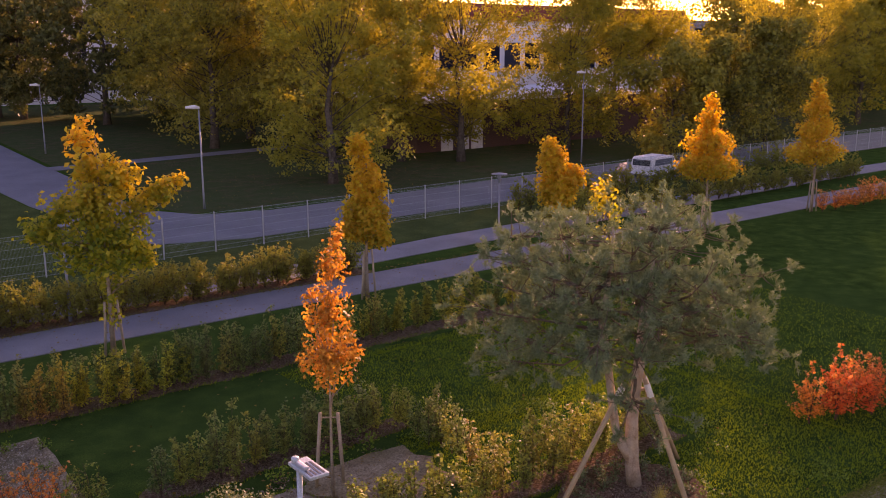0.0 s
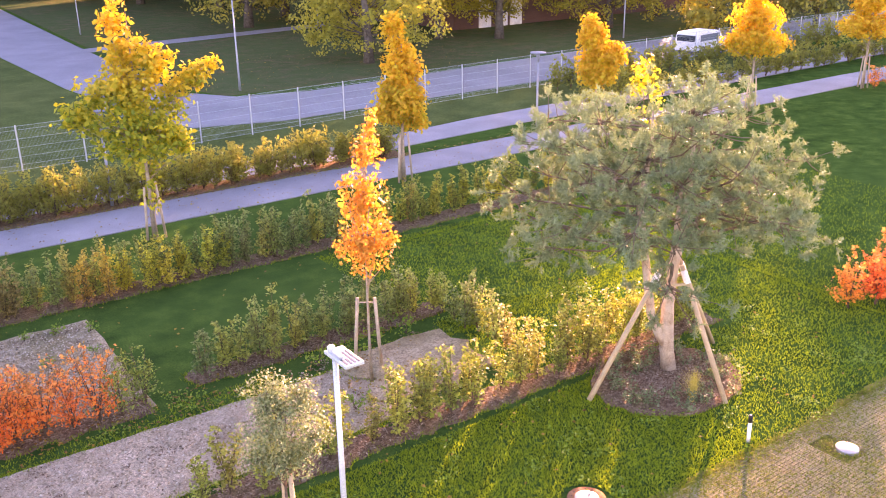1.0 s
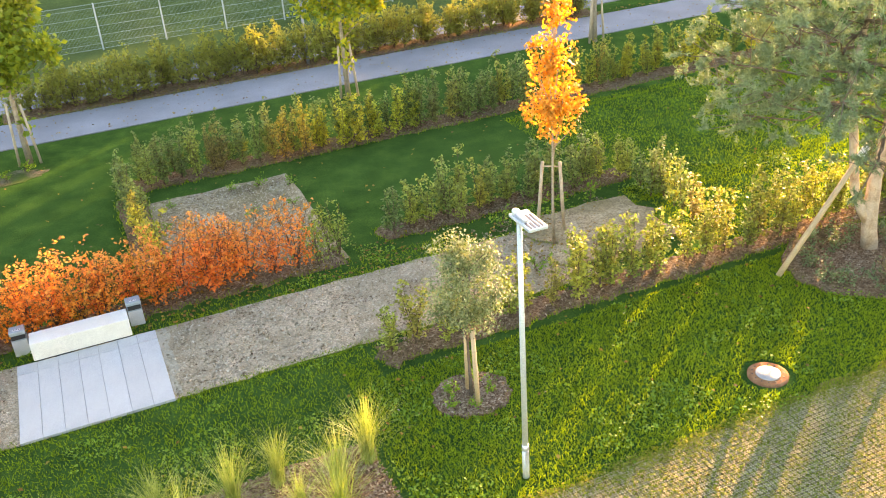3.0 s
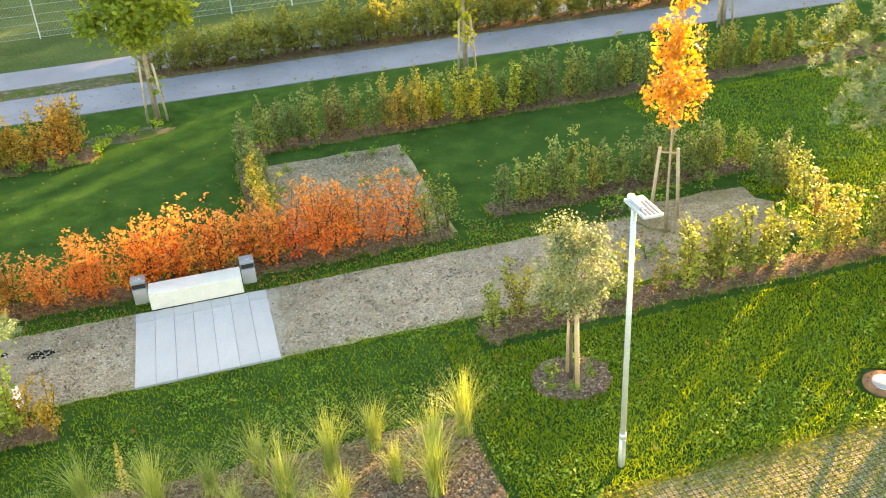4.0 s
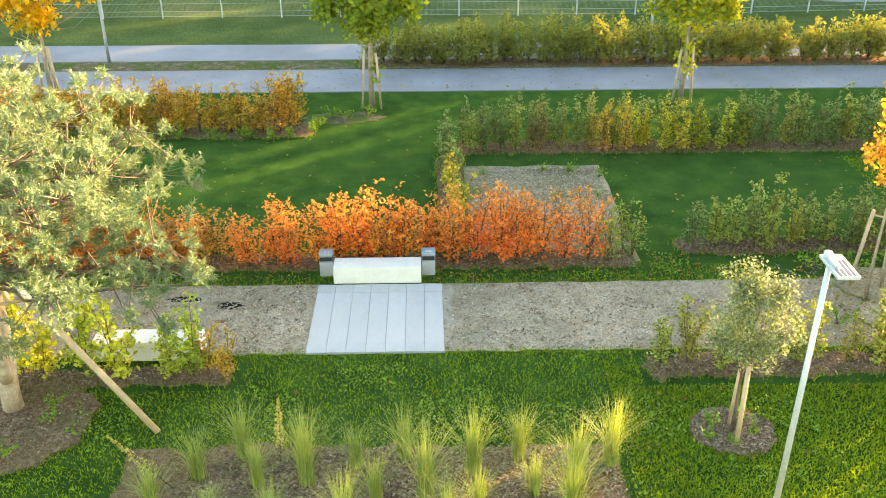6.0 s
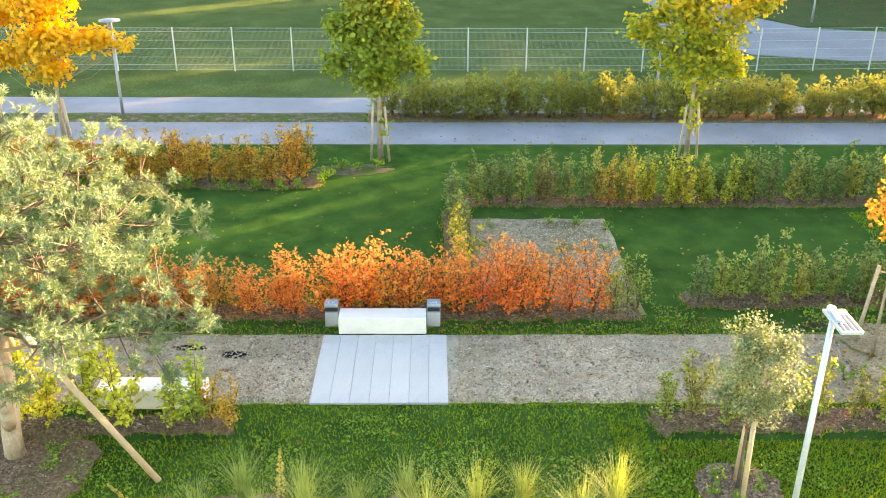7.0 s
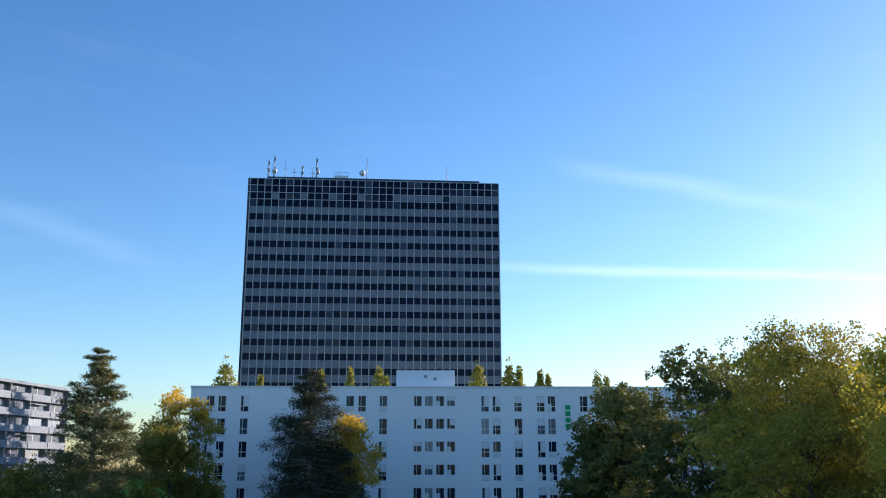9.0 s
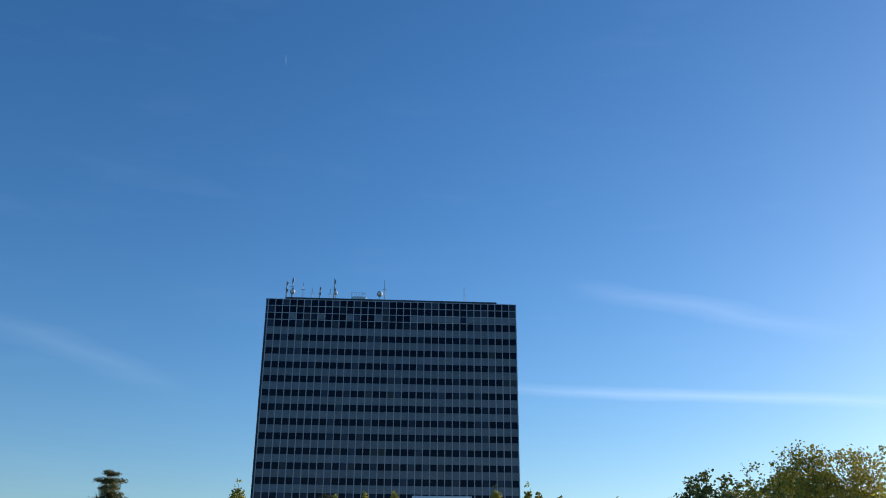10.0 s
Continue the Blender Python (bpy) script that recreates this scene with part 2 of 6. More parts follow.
OLDGRAVEL = surface("earthy_gravel", [(0.3, (0.26, 0.19, 0.105)), (0.5, (0.37, 0.28, 0.17)), (0.7, (0.46, 0.36, 0.23))], 2.2, 24, 0.95, 1.0, 0.03, big=(0.7, (0.20, 0.16, 0.075), 0.6), contrast=0.5)
STONES = leaf_material("gravel_stones", [(0.30, 0.22, 0.14), (0.46, 0.355, 0.24), (0.56, 0.45, 0.32), (0.38, 0.29, 0.19), (0.64, 0.54, 0.41)], glow=0.02, rough=0.95)
MOSS = surface("mossy_joint_earth", [(0.3, (0.12, 0.10, 0.035)), (0.5, (0.19, 0.165, 0.055)), (0.7, (0.24, 0.22, 0.07))], 1.2, 50, 0.95, 0.8, 0.02)
SOIL = surface("bark_mulch_bed", [(0.3, (0.13, 0.075, 0.045)), (0.5, (0.23, 0.14, 0.088)), (0.7, (0.34, 0.23, 0.15))], 13, 45, 0.95, 1.0, 0.04, big=(1.4, (0.10, 0.11, 0.04), 0.4), contrast=0.6)
CHIPS = leaf_material("mulch_chips", [(0.10, 0.055, 0.032), (0.22, 0.135, 0.085), (0.37, 0.26, 0.175), (0.17, 0.095, 0.058), (0.46, 0.35, 0.245), (0.12, 0.068, 0.042)], glow=0.02, rough=0.95)
LITTER = leaf_material("fallen_leaves", [(0.22, 0.09, 0.02), (0.35, 0.20, 0.03), (0.16, 0.07, 0.03), (0.42, 0.28, 0.05)], glow=0.1, rough=0.8)
SLAB = surface("concrete_slab", [(0.3, (0.43, 0.415, 0.385)), (0.7, (0.50, 0.485, 0.45))], 2.0, 70, 0.75, 0.15, 0.004, big=(1.2, (0.52, 0.49, 0.43), 0.5), per_object=0.04)
BENCH = surface("cast_stone", [(0.3, (0.66, 0.62, 0.53)), (0.7, (0.76, 0.72, 0.63))], 2.5, 80, 0.7, 0.15, 0.004, big=(1.6, (0.60, 0.57, 0.48), 0.4))
LAMPGREY = plain("weathered_lamp_grey", (0.26, 0.29, 0.31), 0.5, 0.3)
STEEL = plain("galvanised_steel", (0.55, 0.57, 0.58), 0.45, 0.6, 0.12)
POLE = plain("grey_painted_pole", (0.52, 0.58, 0.57), 0.45, 0.3, 0.06)
DARK = plain("dark_metal", (0.05, 0.06, 0.07), 0.5, 0.4)
BINMAT = plain("grey_blue_metal", (0.30, 0.37, 0.40), 0.45, 0.5, 0.12)
WOOD = surface("peeled_pine_wood", [(0.3, (0.42, 0.29, 0.16)), (0.7, (0.56, 0.41, 0.24))], 4, 60, 0.75, 0.3, 0.004, big=(2.5, (0.35, 0.25, 0.16), 0.5))
OLDWOOD = surface("weathered_stake_wood", [(0.3, (0.36, 0.27, 0.18)), (0.7, (0.50, 0.39, 0.27))], 5, 60, 0.85, 0.3, 0.004)
BARK = surface("grey_bark", [(0.3, (0.075, 0.06, 0.048)), (0.7, (0.16, 0.135, 0.11))], 6, 30, 0.95, 0.8, 0.02)
YOUNGBARK = surface("young_maple_bark", [(0.3, (0.26, 0.20, 0.14)), (0.7, (0.40, 0.32, 0.23))], 8, 40, 0.9, 0.5, 0.01)
PINEBARK = surface("pine_bark", [(0.3, (0.30, 0.21, 0.14)), (0.7, (0.50, 0.39, 0.28))], 7, 30, 0.95, 0.8, 0.02, big=(2.2, (0.52, 0.45, 0.36), 0.6))
PINETWIG = surface("pine_twig_bark", [(0.3, (0.12, 0.09, 0.065)), (0.7, (0.22, 0.17, 0.125))], 7, 30, 0.95, 0.5, 0.01)
STRAP = plain("white_strap", (0.75, 0.75, 0.72), 0.7)
WHITE = plain("white_paint", (0.78, 0.78, 0.76), 0.5)
BLACK = plain("black_plastic", (0.02, 0.02, 0.02), 0.5)
TERRA = surface("reddish_ring", [(0.3, (0.24, 0.10, 0.05)), (0.7, (0.36, 0.17, 0.09))], 8, 60, 0.9, 0.4, 0.006)
IRON = plain("steel_cover", (0.36, 0.35, 0.325), 0.5, 0.4, 0.12)
PAVER = surface("grass_paver_concrete", [(0.3, (0.33, 0.26, 0.14)), (0.7, (0.45, 0.365, 0.21))], 2.0, 60, 0.9, 0.3, 0.006, big=(0.6, (0.25, 0.225, 0.075), 0.8), per_object=0.04)
PLASTER = surface("white_render", [(0.3, (0.82, 0.83, 0.84)), (0.7, (0.87, 0.88, 0.89))], 0.12, 2, 0.85, 0.0, 0.01, big=(0.06, (0.78, 0.79, 0.81), 0.4), contrast=0.03)
GREYWALL = surface("grey_facade", [(0.3, (0.24, 0.265, 0.305)), (0.7, (0.31, 0.335, 0.375))], 0.2, 4, 0.85, 0.1, 0.01)
PALEWALL = surface("pale_balcony_panel", [(0.3, (0.254, 0.275, 0.307)), (0.7, (0.328, 0.348, 0.377))], 0.2, 4, 0.85, 0.1, 0.01)
REDBAND = plain("red_brown_fascia", (0.30, 0.07, 0.05), 0.6)
BROWNWALL = plain("brown_base_wall", (0.12, 0.06, 0.05), 0.8, scale=0.4)
MAST = plain("dark_grey_mast", (0.24, 0.25, 0.26), 0.5, 0.3)
FRAME = plain("white_window_frame", (0.72, 0.72, 0.72), 0.5)
GLASS = glass_material("window_glass", (0.014, 0.018, 0.028), 0.04, 1.3)
APTGLASS = glass_material("apartment_glass", (0.17, 0.185, 0.21), 0.15, 1.3, 0.3)
TOWERGLASS = glass_material("tower_glass", (0.004, 0.007, 0.020), 0.08, 1.17, 0.05)
SPANDREL = surface("tower_spandrel", [(0.3, (0.128, 0.150, 0.188)), (0.7, (0.182, 0.206, 0.245))], 0.25, 3, 0.45, 0.0, per_object=0.1)
MULLION = plain("aluminium_mullion", (0.40, 0.43, 0.47), 0.5, 0.2)
GREEN = plain("green_sign", (0.02, 0.35, 0.12), 0.5)
TWIG = plain("brown_twig", (0.13, 0.085, 0.055), 0.9)

L_MAPLE = leaf_material("maple_leaves_turning", [(0.149, 0.228, 0.033), (0.241, 0.312, 0.039), (0.380, 0.396, 0.044), (0.529, 0.468, 0.050)], [(0.782, 0.552, 0.066), (0.851, 0.552, 0.061), (0.759, 0.384, 0.050)], 2.4, 6.4, rand=0.0, start=0.9)
L_GREENMAPLE = leaf_material("maple_leaves_green", [(0.127, 0.218, 0.033), (0.207, 0.299, 0.044), (0.322, 0.380, 0.050)], [(0.391, 0.368, 0.050), (0.598, 0.322, 0.055), (0.414, 0.380, 0.050)], 2.5, 7.5, rand=0.0, start=0.85)
L_GOLD = leaf_material("maple_leaves_gold", [(0.259, 0.290, 0.035), (0.562, 0.424, 0.040), (0.648, 0.324, 0.040), (0.367, 0.335, 0.035)], [(0.756, 0.558, 0.055), (0.756, 0.458, 0.045), (0.713, 0.368, 0.045)], 0.6, 5.5, 0.42, rand=0.3)
L_ORANGE = leaf_material("maple_leaves_orange", [(0.50, 0.21, 0.045), (0.60, 0.30, 0.06), (0.66, 0.41, 0.10), (0.40, 0.17, 0.045)], [(0.58, 0.23, 0.045), (0.66, 0.36, 0.07)], 1.5, 6.5, 0.4)
L_SILVER = leaf_material("silvery_variegated_leaves", [(0.10, 0.155, 0.065), (0.175, 0.24, 0.115), (0.285, 0.33, 0.17), (0.085, 0.13, 0.05)], glow=0.2)
L_PINE = leaf_material("pine_needles", [(0.102, 0.168, 0.084), (0.155, 0.235, 0.120), (0.215, 0.298, 0.159)], [(0.194, 0.272, 0.146), (0.276, 0.358, 0.196)], 1.0, 9.0, 0.15, patch=2.6)
L_RED = plant_material("red_orange_hedge_leaves", [(0, (0.680, 0.310, 0.056)), (0.3, (0.927, 0.302, 0.051)), (0.7, (0.950, 0.226, 0.051)), (1, (0.948, 0.169, 0.051))], [(0.824, 0.320, 0.095), (0.680, 0.377, 0.103), (0.886, 0.263, 0.087), (0.515, 0.367, 0.103), (0.886, 0.226, 0.079)], (0.2, 1.2), 0.42, 0.4, 0.75)
L_REDOLIVE = plant_material("mottled_hedge_leaves", [(0, (0.515, 0.294, 0.064)), (0.4, (0.824, 0.285, 0.064)), (1, (0.886, 0.221, 0.064))], [(0.515, 0.350, 0.096), (0.824, 0.276, 0.080), (0.453, 0.331, 0.096), (0.865, 0.221, 0.080)], (0.1, 0.9), 0.3, 0.45, 0.8)
L_HEDGE = plant_material("hornbeam_hedge_leaves", [(0, (0.12, 0.19, 0.065)), (0.5, (0.18, 0.26, 0.075)), (0.68, (0.24, 0.31, 0.075)), (0.8, (0.38, 0.40, 0.07)), (0.88, (0.30, 0.21, 0.08)), (1, (0.15, 0.21, 0.075))], [(0.21, 0.27, 0.10), (0.28, 0.31, 0.10), (0.17, 0.23, 0.09)])
L_HEDGEGOLD = plant_material("turning_hornbeam_leaves", [(0, (0.15, 0.21, 0.05)), (0.35, (0.27, 0.31, 0.055)), (0.6, (0.46, 0.43, 0.055)), (0.78, (0.50, 0.44, 0.06)), (0.9, (0.32, 0.19, 0.06)), (1, (0.17, 0.21, 0.055))], [(0.32, 0.33, 0.08), (0.40, 0.36, 0.08), (0.24, 0.28, 0.075)])
L_HEDGEYELLOW = plant_material("yellow_hornbeam_leaves", [(0, (0.268, 0.324, 0.050)), (0.5, (0.415, 0.426, 0.055)), (0.8, (0.573, 0.492, 0.060)), (0.92, (0.439, 0.240, 0.060)), (1, (0.244, 0.288, 0.050))], [(0.439, 0.432, 0.070), (0.537, 0.468, 0.070), (0.329, 0.360, 0.065)])
L_FRONT = plant_material("variegated_hedge_leaves", [(0, (0.13, 0.21, 0.045)), (0.45, (0.21, 0.28, 0.055)), (0.8, (0.30, 0.335, 0.06)), (0.93, (0.24, 0.19, 0.05)), (1, (0.15, 0.21, 0.05))], [(0.31, 0.32, 0.065), (0.24, 0.285, 0.055), (0.36, 0.33, 0.06)], (0.0, 1.1), 0.5, 0.3, 0.6)
L_LIME = plant_material("bright_lime_hedge_leaves", [(0, (0.25, 0.36, 0.05)), (0.6, (0.38, 0.45, 0.06)), (0.9, (0.54, 0.50, 0.06)), (1, (0.30, 0.38, 0.06))], [(0.42, 0.48, 0.08), (0.55, 0.54, 0.09), (0.36, 0.45, 0.08)], glow=0.3)
L_BROWN = plant_material("rusty_hedge_leaves", [(0, (0.40, 0.29, 0.05)), (0.5, (0.56, 0.33, 0.05)), (1, (0.64, 0.28, 0.06))], [(0.68, 0.36, 0.07), (0.50, 0.36, 0.07), (0.70, 0.28, 0.07)])
L_DIM = leaf_material("dense_hedge_leaves", [(0.147, 0.181, 0.046), (0.215, 0.247, 0.056), (0.304, 0.313, 0.066)], [(0.335, 0.330, 0.075), (0.273, 0.291, 0.065)], -0.2, 2.2, start=0.8)
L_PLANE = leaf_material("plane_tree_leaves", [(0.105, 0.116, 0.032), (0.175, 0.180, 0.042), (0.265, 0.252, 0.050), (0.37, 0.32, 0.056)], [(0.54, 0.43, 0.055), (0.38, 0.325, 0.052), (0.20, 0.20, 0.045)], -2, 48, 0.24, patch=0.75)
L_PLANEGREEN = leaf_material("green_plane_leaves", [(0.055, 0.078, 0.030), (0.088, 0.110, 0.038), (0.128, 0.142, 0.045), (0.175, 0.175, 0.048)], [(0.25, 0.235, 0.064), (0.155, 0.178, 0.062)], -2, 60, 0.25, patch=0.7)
# brighter, yellower copy of the plane leaves: sunshine put into the colour
L_PLANESUNNY = leaf_material("sunny_plane_leaves", [(0.18, 0.20, 0.045), (0.29, 0.29, 0.058), (0.42, 0.38, 0.065)], [(0.60, 0.51, 0.07), (0.48, 0.42, 0.062), (0.31, 0.305, 0.058)], -2, 36, 0.42, patch=0.9)
L_POPLAR = leaf_material("poplar_leaves", [(0.19, 0.21, 0.05), (0.32, 0.31, 0.06), (0.46, 0.40, 0.07)], glow=0.35)
# gold of the sunlit crown top is part of the leaf colour, by height
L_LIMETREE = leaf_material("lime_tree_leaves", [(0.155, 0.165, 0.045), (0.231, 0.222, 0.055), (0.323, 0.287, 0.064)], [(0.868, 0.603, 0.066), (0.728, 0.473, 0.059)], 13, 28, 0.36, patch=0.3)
# lighter copy again, the low sun's backlight put into the leaf colour
L_PLANEBACKLIT = leaf_material("backlit_plane_leaves", [(0.20, 0.21, 0.045), (0.31, 0.295, 0.052), (0.43, 0.375, 0.058)], [(0.60, 0.50, 0.07), (0.48, 0.41, 0.06), (0.34, 0.32, 0.055)], -2, 34, 0.45, patch=0.9)
L_CONIFER = leaf_material("dark_conifer_needles", [(0.032, 0.042, 0.024), (0.052, 0.062, 0.034), (0.082, 0.082, 0.045)], glow=0.1)
L_BROWNPINE = leaf_material("brownish_pine_needles", [(0.116, 0.128, 0.054), (0.195, 0.194, 0.079), (0.305, 0.263, 0.114)], glow=0.15)
L_STALK = leaf_material("dry_golden_seed_leaves", [(0.34, 0.30, 0.08), (0.52, 0.42, 0.10), (0.60, 0.48, 0.16)], glow=0.3)
L_REED = leaf_material("ornamental_grass_blades", [(0.17, 0.26, 0.06), (0.27, 0.36, 0.10), (0.38, 0.43, 0.16)], glow=0.35)

# ---------- building helpers ----------
rng = np.random.default_rng(7)


def mesh_from(name, verts, faces, smooth=False):
    me = bpy.data.meshes.new(name)
    me.from_pydata([tuple(v) for v in verts], [], faces)
    if smooth:
        me.polygons.foreach_set("use_smooth", [True] * len(me.polygons))
    me.update()
    return me


def quads_mesh(name, corners):
    """corners: (n, 4, 3) array, one loose quad each."""
    n = len(corners)
    me = bpy.data.meshes.new(name)
    me.vertices.add(4 * n)
    me.vertices.foreach_set("co", np.asarray(corners, dtype=np.float32).ravel())
    me.loops.add(4 * n)
    me.loops.foreach_set("vertex_index", np.arange(4 * n, dtype=np.int32))
    me.polygons.add(n)
    me.polygons.foreach_set("loop_start", np.arange(0, 4 * n, 4, dtype=np.int32))
    me.polygons.foreach_set("loop_total", np.full(n, 4, dtype=np.int32))
    me.update(calc_edges=True)
    return me


RECOLOURED = {}


def put(name, me, material, parent=None, label="", at=None):
    if len(me.materials) and me.materials[0] != material:
        key = (me.name, material.name)
        if key not in RECOLOURED:
            RECOLOURED[key] = me.copy()
            RECOLOURED[key].materials.clear()
        me = RECOLOURED[key]
    if not len(me.materials):
        me.materials.append(material)
    ob = new(name, me)
    if parent is not None:
        ob.parent = parent
    if at is not None:
        ob.matrix_basis = at
    return tagged(ob, label)


def part(name, bm, material, parent, label="", at=None):
    me = bpy.data.meshes.new(name)
    bm.to_mesh(me)
    bm.free()
    return put(name, me, material, parent, label, at)


def thing(name, label, category, at, group="", kind=""):
    ob = new(name)
    ob.empty_display_size = 0.2
    ob.matrix_basis = at
    return tagged(ob, label, category, group, kind)


def box(bm, x0, y0, z0, x1, y1, z1, bevel=0.0):
    m = Matrix.LocRotScale(((x0 + x1) / 2, (y0 + y1) / 2, (z0 + z1) / 2), None, (abs(x1 - x0), abs(y1 - y0), abs(z1 - z0)))
    r = bmesh.ops.create_cube(bm, size=1, matrix=m)
    if bevel:
        es = list({e for v in r["verts"] for e in v.link_edges})
        bmesh.ops.bevel(bm, geom=es, offset=bevel, segments=2, affect="EDGES", profile=0.6)
    return bm


def boxed(*args):
    return box(bmesh.new(), *args)


def tube_data(paths, sides=7):
    """paths: list of (points, radii). Returns verts, faces of tapered tubes."""
    verts, faces = [], []
    for pts, radii in paths:
        pts = [Vector(p) for p in pts]
        base = len(verts)
        for i, p in enumerate(pts):
            d = (pts[min(i + 1, len(pts) - 1)] - pts[max(i - 1, 0)])
            d = d.normalized() if d.length > 1e-9 else Vector((0, 0, 1))
            a = d.cross(Vector((0.31, 0.95, 0.05)))
            if a.length < 0.1:
                a = d.cross(Vector((1, 0, 0)))
            a.normalize()
            b = d.cross(a)
            for k in range(sides):
                t = 2 * math.pi * k / sides
                verts.append(p + (a * math.cos(t) + b * math.sin(t)) * radii[i])
        for i in range(len(pts) - 1):
            for k in range(sides):
                q = base + i * sides
                faces.append((q + k, q + (k + 1) % sides, q + sides + (k + 1) % sides, q + sides + k))
        faces.append(tuple(base + k for k in reversed(range(sides))))
        faces.append(tuple(base + (len(pts) - 1) * sides + k for k in range(sides)))
    return verts, faces


def tubes(name, paths, material, parent=None, label="", sides=7, at=None):
    v, f = tube_data(paths, sides)
    return put(name, mesh_from(name, v, f, True), material, parent, label, at)


def unit(v):
    return v / np.maximum(np.linalg.norm(v, axis=-1, keepdims=True), 1e-9)


def leaf_quads(c, size, r, slim=0.62, up=0.5, fold=0.25, out=None):
    """Folded rhombic leaves round the centres c; size: their half length."""
    n = len(c)
    nrm = r.normal(size=(n, 3))
    nrm[:, 2] += up * 2
    if out is not None:
        nrm += out * 1.2
    nrm = unit(nrm)
    u = unit(np.cross(nrm, r.normal(size=(n, 3))))
    v = np.cross(nrm, u)
    s = np.asarray(size).reshape(-1, 1)
    return np.stack([c - u * s, c + v * s * slim + nrm * s * fold, c + u * s, c - v * s * slim + nrm * s * fold], axis=1)


def in_lobes(lobes, n, r, edge=0.45, gaps=0.0, gap_scale=1.0):
    """n points in ellipsoids (x, y, z, rx, ry, rz), denser towards the skin, with holes."""
    L = np.array(lobes, dtype=float)
    w = (L[:, 3] * L[:, 4] * L[:, 5]) ** 0.75
    k = r.choice(len(L), size=int(n * 1.8), p=w / w.sum())
    d = unit(r.normal(size=(len(k), 3)))
    rad = r.random(len(k)) ** edge
    p = L[k, :3] + d * rad[:, None] * L[k, 3:6]
    if gaps:
        keep = np.array([noise.noise(Vector(q) * gap_scale) > gaps - 0.5 for q in p])
        p, d = p[keep], d[keep]
    return p[:n], d[:n]


def flat(name, pts, z, material, label, category="", kind="structure", depth=0.12):
    """A slab with its top at z over the outline pts."""
    n = len(pts)
    v = [(x, y, z) for x, y in pts] + [(x, y, z - depth) for x, y in pts]
    f = [tuple(range(n))] + [(i, (i + 1) % n, n + (i + 1) % n, n + i) for i in range(n)][::1]
    f[1:] = [tuple(reversed(q)) for q in f[1:]]
    return tagged(put(name, mesh_from(name, v, f), material), label, category, kind=kind)


def ragged(x0, y0, x1, y1, amp=0.06, step=0.35, seed=1):
    """An outline with slightly uneven edges."""
    r = np.random.default_rng(seed)
    pts = []
    for (ax, ay), (bx, by) in (((x0, y0), (x1, y0)), ((x1, y0), (x1, y1)), ((x1, y1), (x0, y1)), ((x0, y1), (x0, y0))):
        k = max(2, int(math.hypot(bx - ax, by - ay) / step))
        for i in range(k):
            t = i / k
            j = r.normal(0, amp / 2)
            pts.append((ax + (bx - ax) * t + (j if ax == bx else 0), ay + (by - ay) * t + (j if ay == by else 0)))
    return pts


def blob(cx, cy, rx, ry, n=26, amp=0.08, seed=1):
    r = np.random.default_rng(seed)
    return [(cx + rx * math.cos(a) * (1 + r.normal(0, amp)), cy + ry * math.sin(a) * (1 + r.normal(0, amp))) for a in np.linspace(0, 2 * math.pi, n, endpoint=False)]

# ---------- ground, paths and beds ----------
g = bmesh.new()
bmesh.ops.create_grid(g, x_segments=8, y_segments=8, size=2500)
gm = bpy.data.meshes.new("ground")
g.to_mesh(gm)
tagged(put("ground", gm, GRASS), "mown autumn lawn and meadow reaching to the horizon", "lawn", kind="structure")

flat("meadow", [(-260, 33.72), (-2.42, 33.72), (-2.42, 32.95), (19.5, 32.95), (19.5, 34.2), (40, 35.5), (60, 36.1), (60, 40.6), (18.5, 39.8), (14.5, 41), (13.3, 46), (12.3, 56), (11.9, 72), (11.5, 153), (-260, 153)], 0.01, MEADOW, "rough autumn meadow between fence and buildings", "meadow")
flat("gravel_path", ragged(-16, 13.5, 8.6, 15.9, 0.035, 0.22, 3), 0.02, GRAVEL, "pale crushed gravel path between lawn strips", "path")
flat("gravel_square", ragged(0.95, 16.75, 4.45, 21.9, 0.05, 0.6, 4), 0.02, OLDGRAVEL, "bare gravel square between young hedges", "gravel")
flat("verge", ragged(-140, 30.5, -2.4, 31.66, 0.1, 1.0, 41), 0.016, WORN, "weedy earth strip between two footpaths", "verge")
flat("worn_patch", blob(-2.4, 25.7, 1.15, 0.5, 30, 0.12, 42), 0.012, WORN, "worn earthy patch in the lawn beside a young tree", "bare patch", depth=0.02)
flat("sand_margin", ragged(0.285, 13.6, 0.44, 15.8, 0.1, 0.25, 43), 0.024, SAND, "fine sand margin beside the slab terrace", "sand", depth=0.02)
flat("path_front", [(-140, 28.1), (160, 28.1), (160, 30.5), (-140, 30.5)], 0.03, ASPHALT, "grey asphalt footpath beside the young trees", "footpath")
flat("path_back", ragged(-140, 31.65, 19.7, 33.7, 0.08, 1.5, 5), 0.034, ASPHALT, "second grey asphalt footpath running on behind a hedge", "footpath")
flat("path_back_east", [(19.6, 31.9), (26, 32.3), (60, 33.6), (160, 34), (160, 36), (60, 35.8), (26, 34.6), (19.8, 33.9)], 0.034, ASPHALT, "grey asphalt footpath along the fence", "footpath")
flat("road", [(11.6, 152), (12.0, 72), (12.4, 56), (13.4, 46), (14.4, 41.2), (18.5, 39.9), (60, 41.2), (200, 44), (200, 51), (90, 49.5), (50, 48.3), (30, 46.6), (23, 46.2), (19.2, 47.2), (17.2, 50.5), (17.9, 74), (18.6, 90), (20.4, 129), (21.5, 152)], 0.03, ROADMAT, "bluish grey asphalt drive with a junction", "road")
